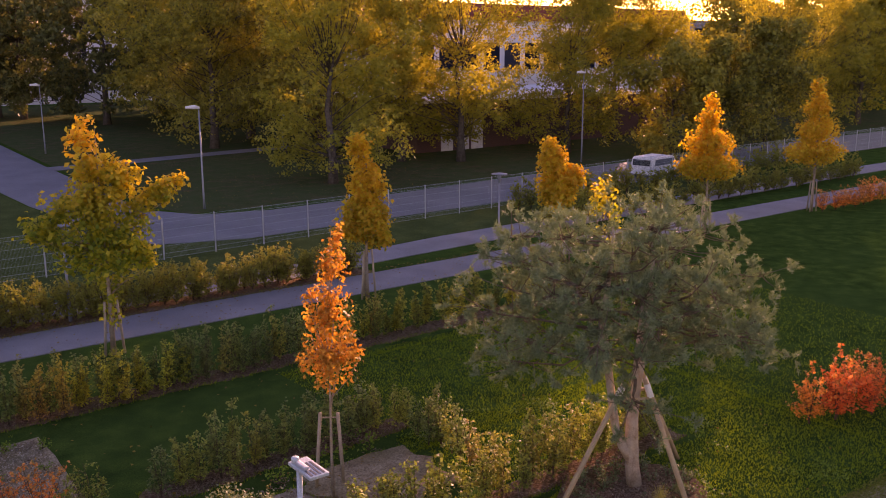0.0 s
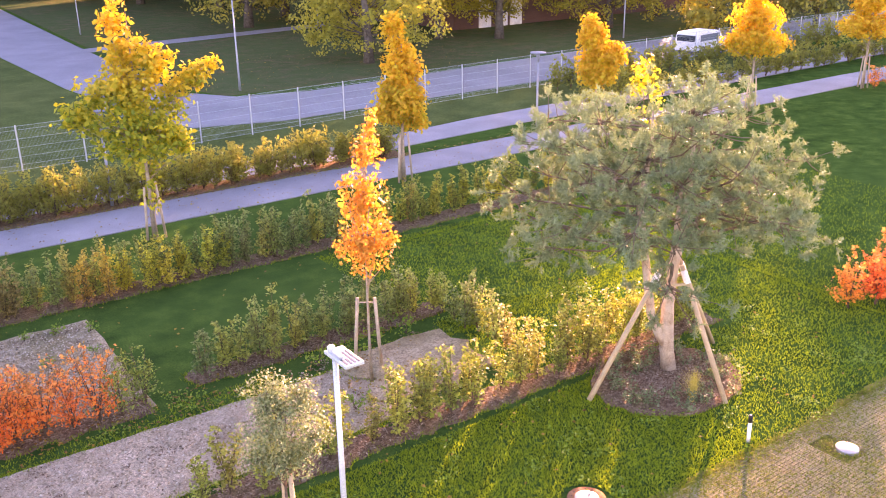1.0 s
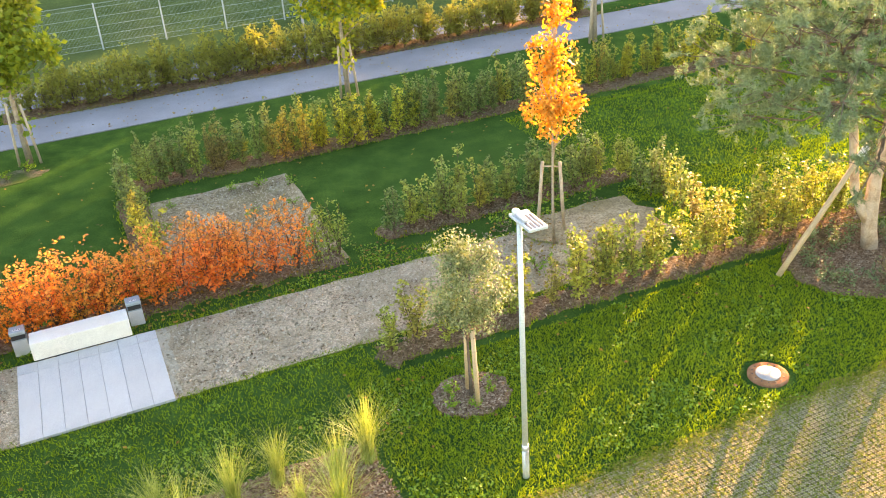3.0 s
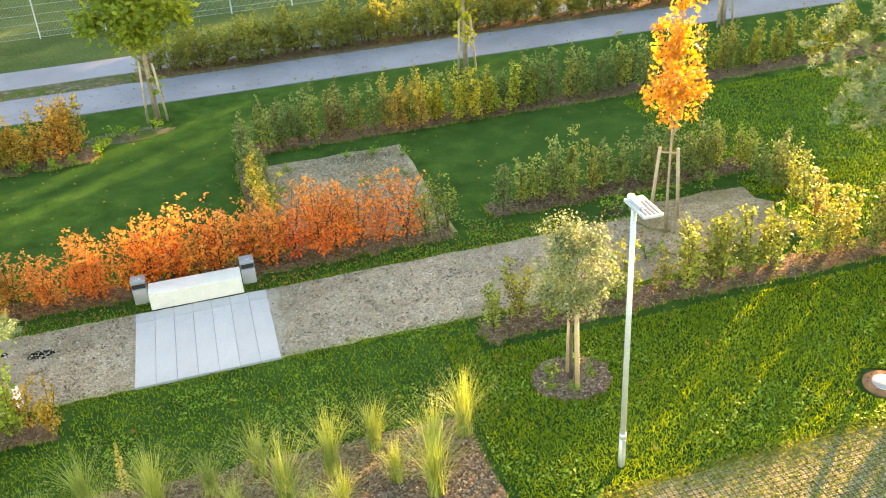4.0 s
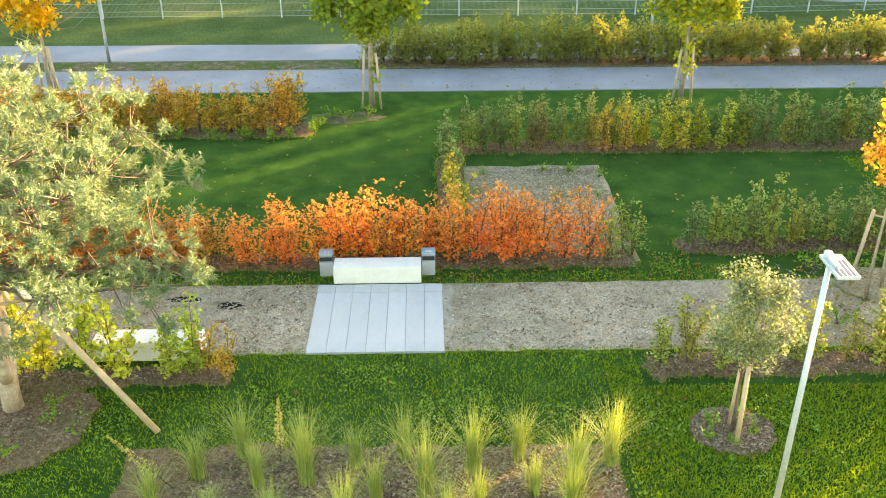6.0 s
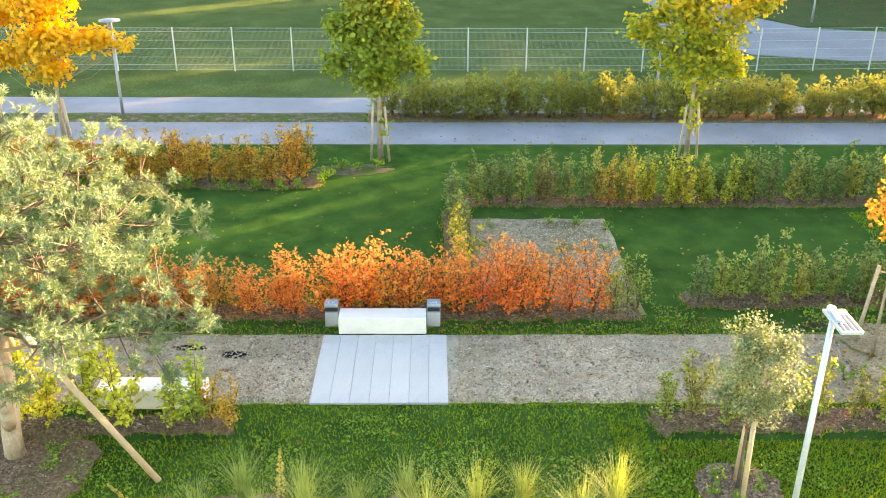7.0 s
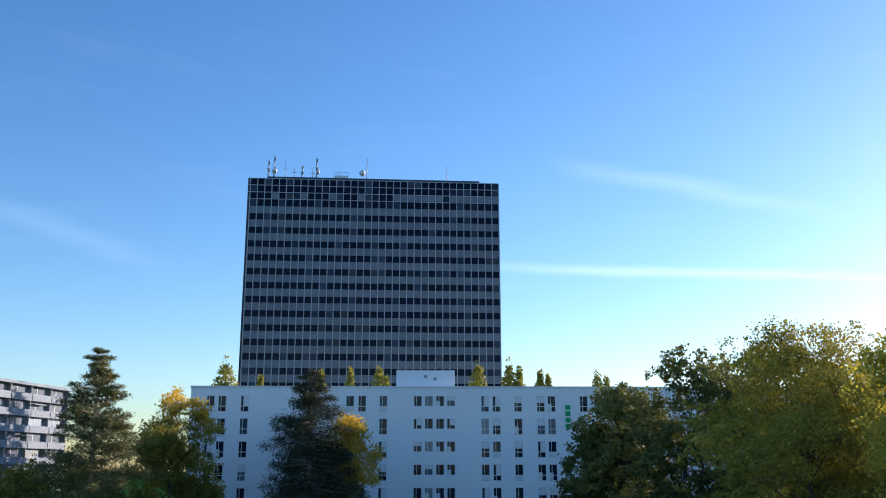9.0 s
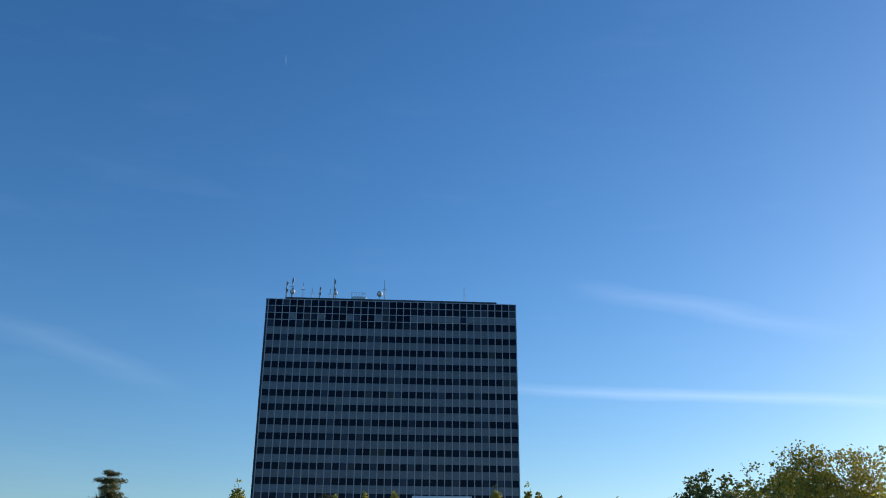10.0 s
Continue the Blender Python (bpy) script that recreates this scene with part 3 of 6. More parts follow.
flat("leaf_ground", [(18.8, 47.9), (30, 47.4), (60, 49.4), (130, 51.4), (130, 150), (22, 150), (20.9, 129), (19.1, 90), (18.4, 74), (17.8, 52)], 0.014, LEAFFLOOR, "dark leaf-strewn ground under the park trees", "ground")
flat("side_path", [(17.7, 71), (35, 73.4), (60, 75), (60, 77), (35, 75.6), (17.8, 73.2)], 0.036, ROADMAT, "narrow asphalt path under the trees", "path")

# beds of bark mulch
bed_z = 0.024
BED_EDGES = []
for nm, pts, lab in (
        ("bed_red_hedge", ragged(-12, 16.5, 4.35, 17.2, 0.11, 0.16, 11), "mulched bed under the red hedge"),
        ("bed_middle_hedge", ragged(5.4, 17.0, 11.8, 17.7, 0.11, 0.16, 12), "mulched bed under a young hedge"),
        ("bed_front_hedge", ragged(3.75, 12.62, 16.7, 13.3, 0.1, 0.16, 13), "mulched bed under the front hedge"),
        ("bed_back_hedge", ragged(0.45, 22.75, 24, 23.6, 0.11, 0.16, 14), "mulched bed under the back hedge"),
        ("bed_west_hedge", ragged(-14, 24.1, -3.3, 25.4, 0.16, 0.3, 15), "mulched bed under the rusty hedge"),
        ("bed_cross_hedge", ragged(0.25, 18.4, 0.92, 22.45, 0.05, 0.3, 16), "mulched bed under a short cross hedge"),
        ("bed_bench_hedge", ragged(-9, 12.6, -3.4, 13.12, 0.1, 0.3, 17), "mulched bed behind the white bench"),
        ("bed_far_hedge", ragged(-2.3, 30.52, 19.4, 31.62, 0.1, 0.4, 18), "mulched bed beyond the footpath"),
        ("bed_grasses", ragged(-4.6, 8.9, 2.85, 10.95, 0.15, 0.3, 19), "mulched bed of ornamental grasses"),
        ("bed_round_tree", blob(4.7, 11.2, 0.66, 0.58, 30, 0.05, 20), "round mulched tree pit in the lawn"),
        ("bed_pine_east", blob(13.4, 11.4, 1.7, 1.35, 30, 0.04, 21), "mulched pit round the staked pine"),
        ("bed_pine_west", blob(-7.0, 11.6, 1.7, 1.2, 30, 0.04, 22), "mulched pit round a staked pine"),
        ("bed_orange_tree", ragged(8.2, 14.0, 11.0, 16.3, 0.25, 0.3, 23), "sandy bed round the orange maple")):
    bed_z = bed_z + 0.003
    BED_EDGES.append(pts)
    flat(nm, pts, bed_z, SOIL if nm != "bed_orange_tree" else OLDGRAVEL, lab, "planting bed")
for k, (cx_, cy_, ra, rb) in enumerate(((-3.83, 15.15, 0.26, 0.13), (-4.75, 15.4, 0.32, 0.1), (-3.9, 14.58, 0.12, 0.05))):
    flat("ash_stain", blob(cx_, cy_, ra, rb, 34, 0.16, 40 + k), 0.026, ASH if k < 2 else TERRA, "dark ash stain on the gravel path", "stain", depth=0.01)
flat("pavers_bed", ragged(2.5, -3, 30, 8.7, 0.12, 0.3, 24), 0.012, MOSS, "earth and moss in the joints of the grass pavers", "paving")

# ---------- foliage of small shrubs ----------
def shrub_parts(seed, h, w, leaves, size, stems=5, bare=0.08, full=0.5):
    """Meshes of an upright hedge shrub: leaders with side twigs, and the leaves along the twigs."""
    r = np.random.default_rng(seed)
    paths, c = [], []
    twigs = max(3, leaves // (9 * stems))
    for i in range(stems):
        a, lean = r.random() * 6.283, r.random() ** 0.7 * w * 0.5
        top = h * (1.0 if i == 0 else 0.5 + 0.5 * r.random())
        pts = [Vector((math.cos(a) * lean * t ** 1.2 + r.normal(0, 0.012), math.sin(a) * lean * t ** 1.2 + r.normal(0, 0.012), top * t)) for t in (0, 0.33, 0.67, 1)]
        paths.append((pts, (0.011, 0.008, 0.006, 0.003)))
        for k in range(twigs):
            t = bare + (1 - bare) * (k + r.random()) / twigs
            j = min(2, int(t * 3))
            s = pts[j].lerp(pts[j + 1], t * 3 - j)
            b = r.random() * 6.283
            L = w * full * (1.0 - 0.62 * t) * (0.55 + 0.75 * r.random())
            e = s + Vector((math.cos(b), math.sin(b), 0.25 + 0.55 * r.random())) * L
            if k % 2:
                paths.append(([s, e], (0.005, 0.002)))
            n = 9
            q = (0.15 + 0.9 * r.random(n))[:, None]
            c.append(np.array(s) + (np.array(e) - np.array(s)) * q + r.normal(size=(n, 3)) * 0.028)
    c = np.concatenate(c)
    c[:, 2] = np.maximum(c[:, 2], 0.04)
    v, f = tube_data(paths, 3)
    return mesh_from("stem", v, f), quads_mesh("foliage", leaf_quads(c, size * (0.6 + 0.6 * r.random(len(c))), r, 0.62, 0.7))


def hedge(spots, variants, name, label, group, material, seed):
    r = np.random.default_rng(seed)
    made = []
    for x, y in spots:
        k = r.integers(len(variants))
        at = Matrix.LocRotScale((x + r.normal(0, 0.08), y + r.normal(0, 0.1), 0.03), Euler((0, 0, r.random() * 6.28)), (1, 1, 1))
        s = 0.78 + 0.32 * r.random()
        if r.random() < 0.015:
            continue
        ob = thing(name, label, "shrub", at, group)
        st, fo = variants[k]
        a = tagged(put("stem", st, TWIG, ob), kind="stuff")
        b = put("foliage", fo, material, ob)
        zs = 0.9 + 0.3 * r.random()
        for q in (a, b):
            q.scale = (s, s, s * zs)
        made.append(ob)
    return made


def far_hedge(spots, variants, label, material, seed):
    """A hedge whose plants cannot be told apart: one foliage mesh and one mesh of stems."""
    r = np.random.default_rng(seed)
    leaves, stems, faces, count = [], [], [], 0
    for x, y in spots:
        st, fo = variants[r.integers(len(variants))]
        a, s = r.random() * 6.283, 0.72 + 0.4 * r.random()
        turn = np.array([[math.cos(a), math.sin(a), 0], [-math.sin(a), math.cos(a), 0], [0, 0, 0.9 + 0.3 * r.random()]]) * s
        at = np.array([x + r.normal(0, 0.1), y + r.normal(0, 0.1), 0.03])
        for me, to in ((fo, leaves), (st, stems)):
            v = np.empty(3 * len(me.vertices), dtype=np.float32)
            me.vertices.foreach_get("co", v)
            to.append(v.reshape(-1, 3) @ turn + at)
        faces += [tuple(i + count for i in p.vertices) for p in st.polygons]
        count += len(st.vertices)
    ob = thing("hedge", label, "hedge", pose(0, 0, 0), kind="stuff")
    tagged(put("foliage", quads_mesh("foliage", np.concatenate(leaves).reshape(-1, 4, 3)), material, ob), kind="stuff")
    tagged(put("stems", mesh_from("stems", np.concatenate(stems), faces), TWIG, ob), kind="stuff")
    return ob


def row(x0, y0, x1, y1, gap):
    k = max(1, round(math.hypot(x1 - x0, y1 - y0) / gap))
    return [(x0 + (x1 - x0) * (i + 0.5) / k, y0 + (y1 - y0) * (i + 0.5) / k) for i in range(k)]


def variants(seed, h, w, leaves, size, count=4, stems=5, bare=0.08, full=0.5):
    return [shrub_parts(seed + i, h, w, leaves, size, stems, bare, full) for i in range(count)]


V_RED = variants(100, 1.38, 0.9, 960, 0.038, 6, 9, 0.03, 0.52)
hedge(row(-2.6, 16.85, 3.6, 16.85, 0.46) + row(-2.4, 17.15, 2.5, 17.15, 0.7), V_RED, "hedge_shrub", "red and orange autumn hedge shrub in a mulched bed", "red hedge shrubs", L_RED, 1)
V_RED_LOW = variants(120, 1.2, 0.9, 880, 0.037, 5, 8, 0.03, 0.52)
hedge(row(-11.5, 16.85, -2.6, 16.85, 0.42) + row(-11.5, 17.15, -2.7, 17.15, 0.75), V_RED_LOW, "hedge_shrub", "low hedge shrub mottled orange, red and olive", "red hedge shrubs", L_REDOLIVE, 21)
hedge([(3.85, 16.8), (4.2, 17.0), (4.05, 17.3)], variants(140, 1.15, 0.7, 420, 0.038, 3, 5), "hedge_shrub", "pale olive shrub at the end of the red hedge", "red hedge shrubs", L_FRONT, 22)
V_HED = variants(200, 1.35, 0.5, 620, 0.042, 7, 4)
hedge(row(5.5, 17.25, 11.6, 17.25, 0.42) + row(6, 17.62, 11.6, 17.62, 0.6) + row(11.6, 14.2, 11.6, 17.0, 0.42), variants(215, 1.22, 0.52, 560, 0.042, 7, 4), "hedge_shrub", "young green hornbeam hedge shrub by the gravel", "middle hedge shrubs", L_HEDGE, 2)
hedge(row(0.6, 22.95, 4.6, 22.95, 0.4) + row(8.6, 22.95, 12.4, 22.95, 0.4) + row(0.6, 23.4, 12.2, 23.4, 0.5), V_HED, "hedge_shrub", "young green hornbeam hedge shrub along the lawn", "back hedge shrubs", L_HEDGE, 3)
hedge(row(4.4, 22.85, 8.8, 22.85, 0.55), V_HED, "hedge_shrub", "young hedge shrub turning bright yellow along the lawn", "back hedge shrubs", L_HEDGEYELLOW, 24)
hedge(row(4.6, 23.0, 8.6, 23.0, 0.8) + row(13.2, 23.2, 23.5, 23.5, 0.44) + row(13.2, 23.6, 17.5, 23.7, 0.6), V_HED, "hedge_shrub", "young hedge shrub turning yellow along the lawn", "back hedge shrubs", L_HEDGEGOLD, 23)
V_LOW = variants(230, 1.05, 0.55, 500, 0.042)
hedge(row(0.6, 18.6, 0.6, 20.2, 0.4), V_LOW, "hedge_shrub", "low hedge shrub with pale yellow leaves beside the gravel square", "cross hedge shrubs", L_HEDGEGOLD, 6)
hedge(row(0.6, 20.2, 0.6, 22.4, 0.4), V_LOW, "hedge_shrub", "low yellow-green hedge shrub beside the gravel square", "cross hedge shrubs", L_HEDGE, 4)
V_FRO = variants(260, 1.28, 0.52, 600, 0.042, 6, 4)
hedge(row(3.85, 12.95, 16.4, 12.95, 0.45) + row(7.5, 13.2, 16.4, 13.2, 0.8), V_FRO, "hedge_shrub", "variegated yellow-green hedge shrub at the lawn edge", "front hedge shrubs", L_FRONT, 5)
hedge(row(-8.8, 12.8, -5.6, 12.8, 0.5) + [(-5.29, 12.75), (-4.8, 12.75), (-4.44, 12.72), (-3.96, 12.72)], variants(280, 1.5, 0.66, 680, 0.048, 5, 4), "hedge_shrub", "bright yellow-green hedge shrub behind a white bench", "bench hedge shrubs", L_LIME, 6)
V_BRO = variants(300, 1.3, 0.75, 760, 0.045)
hedge(row(-13.6, 24.4, -3.5, 24.4, 0.44) + row(-13.6, 25.0, -3.6, 25.0, 0.46), V_BRO, "hedge_shrub", "rusty golden-brown hedge shrub by the footpath", "rusty hedge shrubs", L_BROWN, 27)
hedge([(-3.45, 12.75), (-3.7, 12.95)], variants(310, 0.95, 0.6, 420, 0.04, 2, 5), "hedge_shrub", "low bronze shrub at the end of the bench hedge", "bench hedge shrubs", L_BROWN, 28)
V_DIM = variants(330, 1.35, 0.95, 820, 0.05, 7, 7)
far_hedge(row(-1.9, 31.0, 19.2, 31.0, 0.5) + row(-1.6, 31.45, 19.0, 31.45, 0.5), V_DIM, "loose olive-green hedge between the two footpaths", L_DIM, 8)
V_BIG = variants(350, 1.6, 1.5, 800, 0.075, 4, 8)
far_hedge(row(31, 33.0, 62, 33.0, 1.1) + row(33, 37.4, 62, 38.6, 1.2), V_BIG, "tall dark green hedge along the fence", L_DIM, 9)
V_RSH = variants(370, 1.35, 1.1, 800, 0.05, 4, 8)
hedge([(19.7, 11.3), (20.3, 10.9), (20.9, 11.3), (21.5, 10.7), (22.2, 10.9), (22.9, 10.4), (21.6, 11.4)] + row(46.5, 26.8, 60, 26.6, 1.0), V_RSH, "shrub", "rounded red-orange autumn shrub on the lawn", "red shrubs", L_RED, 10)
hedge([(9.1, 6.2), (9.5, 6.0)], variants(390, 1.0, 0.35, 90, 0.04, 2, 2), "sapling", "thin red-leaved sapling at the paving", "saplings", L_RED, 11)

hedge([(13.4 + 1.25 * math.cos(a) * q, 11.3 + 0.95 * math.sin(a) * q) for a, q in zip(np.linspace(0.2, 6.2, 28), np.tile([1.0, 0.75, 1.1, 0.9], 7))], variants(410, 0.3, 0.42, 110, 0.032, 4, 3, 0.0, 0.6), "ground_cover", "low grey-green cover plant at the foot of the pine", "cover plants", L_SAGE, 12)
hedge([(-7.0 + 1.2 * math.cos(a), 11.6 + 0.8 * math.sin(a)) for a in np.linspace(0, 6, 9)], variants(420, 0.25, 0.35, 81, 0.035, 3, 3, 0.0, 0.6), "ground_cover", "low green cover plant in a pine bed", "cover plants", WEEDS, 13)
hedge(row(7.2, 14.4, 10.8, 14.0, 0.9) + row(7.6, 16.2, 10.6, 16.4, 0.8), variants(430, 0.4, 0.5, 130, 0.035, 3, 3, 0.0, 0.6), "ground_cover", "low weeds round the orange maple", "cover plants", WEEDS, 14)

hedge(row(-13.5, 24.0, -3.5, 24.0, 0.5) + [(-3.2, 24.6), (-3.0, 25.1), (-2.2, 25.5), (-1.7, 25.9), (-2.8, 25.9)], variants(440, 0.28, 0.5, 130, 0.04, 3, 3, 0.0, 0.6), "ground_cover", "low green weeds along the rusty hedge", "cover plants", WEEDS, 15)
hedge([(1.3, 17.6), (1.5, 21.4), (2.2, 21.6), (2.9, 21.5), (3.6, 21.7), (3.0, 19.6), (4.2, 19.9), (4.3, 21.2), (2.1, 18.4), (1.2, 20.3), (3.9, 18.2)], variants(448, 0.16, 0.42, 60, 0.03, 3, 3, 0.0, 0.6), "ground_cover", "small weed growing out of the gravel square", "gravel weeds", WEEDS, 17)
hedge([(4.35, 11.25), (4.55, 10.85), (5.0, 11.0), (5.05, 11.45), (4.3, 10.95)], variants(445, 0.2, 0.3, 81, 0.03, 3, 3, 0.0, 0.6), "ground_cover", "low green weed in the tree pit", "cover plants", WEEDS, 16)

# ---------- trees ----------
# spots of meadow and lawn; lanes to the low sun are cut through crowns
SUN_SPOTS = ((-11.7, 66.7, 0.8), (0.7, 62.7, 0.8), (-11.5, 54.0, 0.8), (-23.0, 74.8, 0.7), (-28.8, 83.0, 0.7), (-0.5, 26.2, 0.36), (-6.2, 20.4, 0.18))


def cut_sun_lanes(p, d, x, y):
    """Leaves left once those in the sun's way to the spots are removed."""
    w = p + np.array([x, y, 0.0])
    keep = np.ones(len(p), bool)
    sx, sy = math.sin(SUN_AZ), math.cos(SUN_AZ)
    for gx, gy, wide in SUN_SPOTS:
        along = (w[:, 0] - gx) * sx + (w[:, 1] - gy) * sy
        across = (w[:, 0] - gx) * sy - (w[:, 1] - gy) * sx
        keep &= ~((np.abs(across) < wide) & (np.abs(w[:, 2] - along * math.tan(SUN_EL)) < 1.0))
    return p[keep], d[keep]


def lobed_tree(name, label, group, x, y, lobes, leaves, size, material, bark, trunk_r, trunk_top, seed, gaps=0.35, gap_scale=1.3, up=0.35, limb_r=0.3, lean=0.0, edge=0.5, stop=1.0, forks=4, clump=None):
    """A tapered trunk, a limb with forks into each lobe and a crown of single leaves."""
    r = np.random.default_rng(seed)
    ob = thing(name, label, "tree", pose(x, y, 0.0), group)
    zt = max(l[2] + l[5] * 0.5 for l in lobes)
    pts, rad = [], []
    for i in range(7):
        t = i / 6
        pts.append((lean * t + r.normal(0, 0.012) * zt * t, r.normal(0, 0.012) * zt * t, zt * t * stop))
        rad.append(trunk_r * (1.25 - 0.25 * min(1, t * 8)) * (1 - 0.88 * t))
    tubes("trunk", [(pts, rad)], bark, ob, sides=9)
    paths = []
    for l in lobes:
        c = Vector(l[:3])
        if math.hypot(l[0], l[1]) < 0.25 * l[3] and l[2] > zt * 0.8:
            continue
        for k in range(forks):
            e = c + Vector(unit(r.normal(size=3)) * np.array(l[3:6]) * 0.8)
            z0 = max(trunk_top * 0.9, min(e.z - 0.15 * zt, zt * 0.8 * stop)) * (0.85 + 0.2 * r.random())
            s = Vector((lean * z0 / zt, 0, z0))
            m = s.lerp(e, 0.5) + Vector(r.normal(size=3) * 0.05 * (e - s).length) - Vector((0, 0, 0.04 * (e - s).length))
            q = trunk_r * limb_r
            paths.append(([s, s.lerp(m, 0.5), m, m.lerp(e, 0.6), e], (q, q * 0.8, q * 0.6, q * 0.4, q * 0.15)))
    if clump:
        # sprays of leaves at the ends of twigs
        per, spread = clump
        q, d = in_lobes(lobes, leaves // per, r, edge, gaps, gap_scale)
        for c, o in zip(q[::3], d[::3]):
            e = Vector(c)
            s = e - Vector(o) * spread * 3.2 - Vector((0, 0, spread * 1.2))
            paths.append(([s, s.lerp(e, 0.55) + Vector((0, 0, -0.1 * spread)), e], (spread * 0.05, spread * 0.035, spread * 0.015)))
        p, d = np.repeat(q, per, axis=0), np.repeat(d, per, axis=0)
        p = p + r.normal(size=p.shape) * spread * np.array([1.0, 1.0, 0.75]) + np.array([0, 0, 0.2 * spread])
        p, d = cut_sun_lanes(p, d, x, y)
    else:
        p, d = in_lobes(lobes, leaves, r, edge, gaps, gap_scale)
        p = p + r.normal(size=p.shape) * (0.06 * np.mean([l[3] for l in lobes]))
    tagged(tubes("branchwork", paths, bark, ob, sides=4 if clump else 5), kind="stuff")
    put("crown", quads_mesh("crown", leaf_quads(p, size * (0.65 + 0.7 * r.random(len(p))), r, 0.66, up, 0.25, d * 0.6)), material, ob)
    return ob


def stakes(x, y, h, offs, seed, material=OLDWOOD):
    r = np.random.default_rng(seed)
    ob = thing("tree_stakes", "wooden stakes round a young tree", "tree stake", pose(x, y, 0))
    tops = []
    for i, (dx, dy) in enumerate(offs):
        b, t = (dx, dy, 0), (dx * 0.62, dy * 0.62, h * (0.95 + 0.1 * r.random()))
        tops.append(t)
        tubes("stake", [([b, t], (0.04, 0.036))], material, ob, sides=8)
    for i in range(1 if len(offs) == 2 else 0):
        a, b = Vector(tops[i]), Vector(tops[(i + 1) % len(tops)])
        tubes("crossbar", [([a - Vector((0, 0, 0.1)), b - Vector((0, 0, 0.1))], (0.018, 0.018))], material, ob, sides=6)
    return ob


TREES = (
    (-11.5, 27.3, [(-0.1, 0, 7.2, 0.3, 0.3, 0.55), (-0.05, 0, 6.4, 0.5, 0.48, 0.6), (0.1, 0, 5.6, 0.75, 0.7, 0.55), (-0.9, 0, 5.0, 0.55, 0.5, 0.35), (1.15, 0, 5.5, 0.4, 0.38, 0.35), (0, 0, 4.6, 1.1, 1.0, 0.6), (-1.3, 0, 4.2, 0.6, 0.6, 0.42), (1.5, 0, 3.5, 0.7, 0.6, 0.35), (2.25, 0, 3.4, 0.35, 0.3, 0.25), (0, 0, 3.5, 1.2, 1.1, 0.55), (-1.25, 0, 3.0, 0.65, 0.6, 0.38), (0, 0, 2.6, 0.7, 0.7, 0.4)], L_GOLD, "young maple in golden orange leaf, staked"),
    (-1.65, 26.6, [(0.2, 0, 1.2, 0.14, 0.14, 0.35), (0, 0, 2.55, 0.8, 0.8, 0.5), (0, 0, 3.5, 1.25, 1.2, 1.1), (0, 0, 4.6, 1.0, 1.0, 1.0), (0.1, 0, 5.7, 0.6, 0.6, 0.8), (0.25, 0, 6.5, 0.3, 0.3, 0.4), (-1.2, 0, 3.0, 0.5, 0.5, 0.35), (1.2, 0, 3.0, 0.45, 0.45, 0.4), (-1.0, 0, 4.1, 0.5, 0.5, 0.5), (1.0, 0, 4.2, 0.4, 0.4, 0.5)], L_GREENMAPLE, "young maple still green with reddish tips, staked"),
    (7.85, 26.9, [(0.06, 0, 1.5, 0.2, 0.2, 0.75), (0, 0, 3.3, 1.35, 1.2, 1.1), (-0.2, 0, 4.6, 1.0, 0.9, 0.8), (0.5, 0, 5.3, 0.7, 0.6, 0.6), (-0.45, 0, 6.5, 0.4, 0.4, 0.65), (-0.3, 0, 5.7, 0.5, 0.5, 0.7), (1.2, 0, 4.3, 0.6, 0.5, 0.5), (1.7, 0, 4.7, 0.65, 0.5, 0.35), (2.2, 0, 5.0, 0.35, 0.35, 0.3), (-1.7, 0, 3.9, 0.7, 0.55, 0.5), (-1.2, 0, 4.5, 0.5, 0.4, 0.5), (1.1, 0, 2.9, 0.5, 0.5, 0.4)], L_MAPLE, "young maple turning from green to orange-yellow, staked"),
    (17.3, 27.5, [(0, 0, 3.0, 0.85, 0.8, 0.9), (0.1, 0, 4.2, 0.6, 0.6, 0.8), (-0.2, 0, 5.4, 0.3, 0.3, 0.8), (0.5, 0, 2.2, 0.5, 0.5, 0.3), (-0.7, 0, 2.6, 0.5, 0.4, 0.3)], L_GOLD, "slender young maple with orange leaves, staked"),
    (26.9, 27.5, [(0, 0, 3.2, 0.8, 0.8, 0.9), (-0.3, 0, 4.4, 0.5, 0.5, 0.9), (0.8, 0, 3.6, 0.5, 0.5, 0.5)], L_GOLD, "slender young maple with golden leaves, staked"),
    (37.2, 27.5, [(0, 0, 3.3, 1.7, 1.4, 0.7), (0, 0, 4.4, 1.25, 1.1, 0.8), (-0.1, 0, 5.4, 0.65, 0.6, 0.8), (0, 0, 6.4, 0.3, 0.3, 0.5), (1.8, 0, 3.0, 0.7, 0.6, 0.35), (-1.5, 0, 3.5, 0.6, 0.5, 0.4)], L_GOLD, "young maple with golden orange crown, staked"),
    (46.8, 27.5, [(0, 0, 3.3, 1.8, 1.4, 0.7), (0, 0, 4.5, 1.35, 1.1, 0.8), (-0.2, 0, 5.7, 0.8, 0.7, 0.8), (-0.3, 0, 6.8, 0.45, 0.4, 0.6), (-2.0, 0, 3.4, 0.8, 0.6, 0.35), (1.7, 0, 3.2, 0.6, 0.5, 0.35)], L_GOLD, "young maple with golden orange crown, staked"),
)
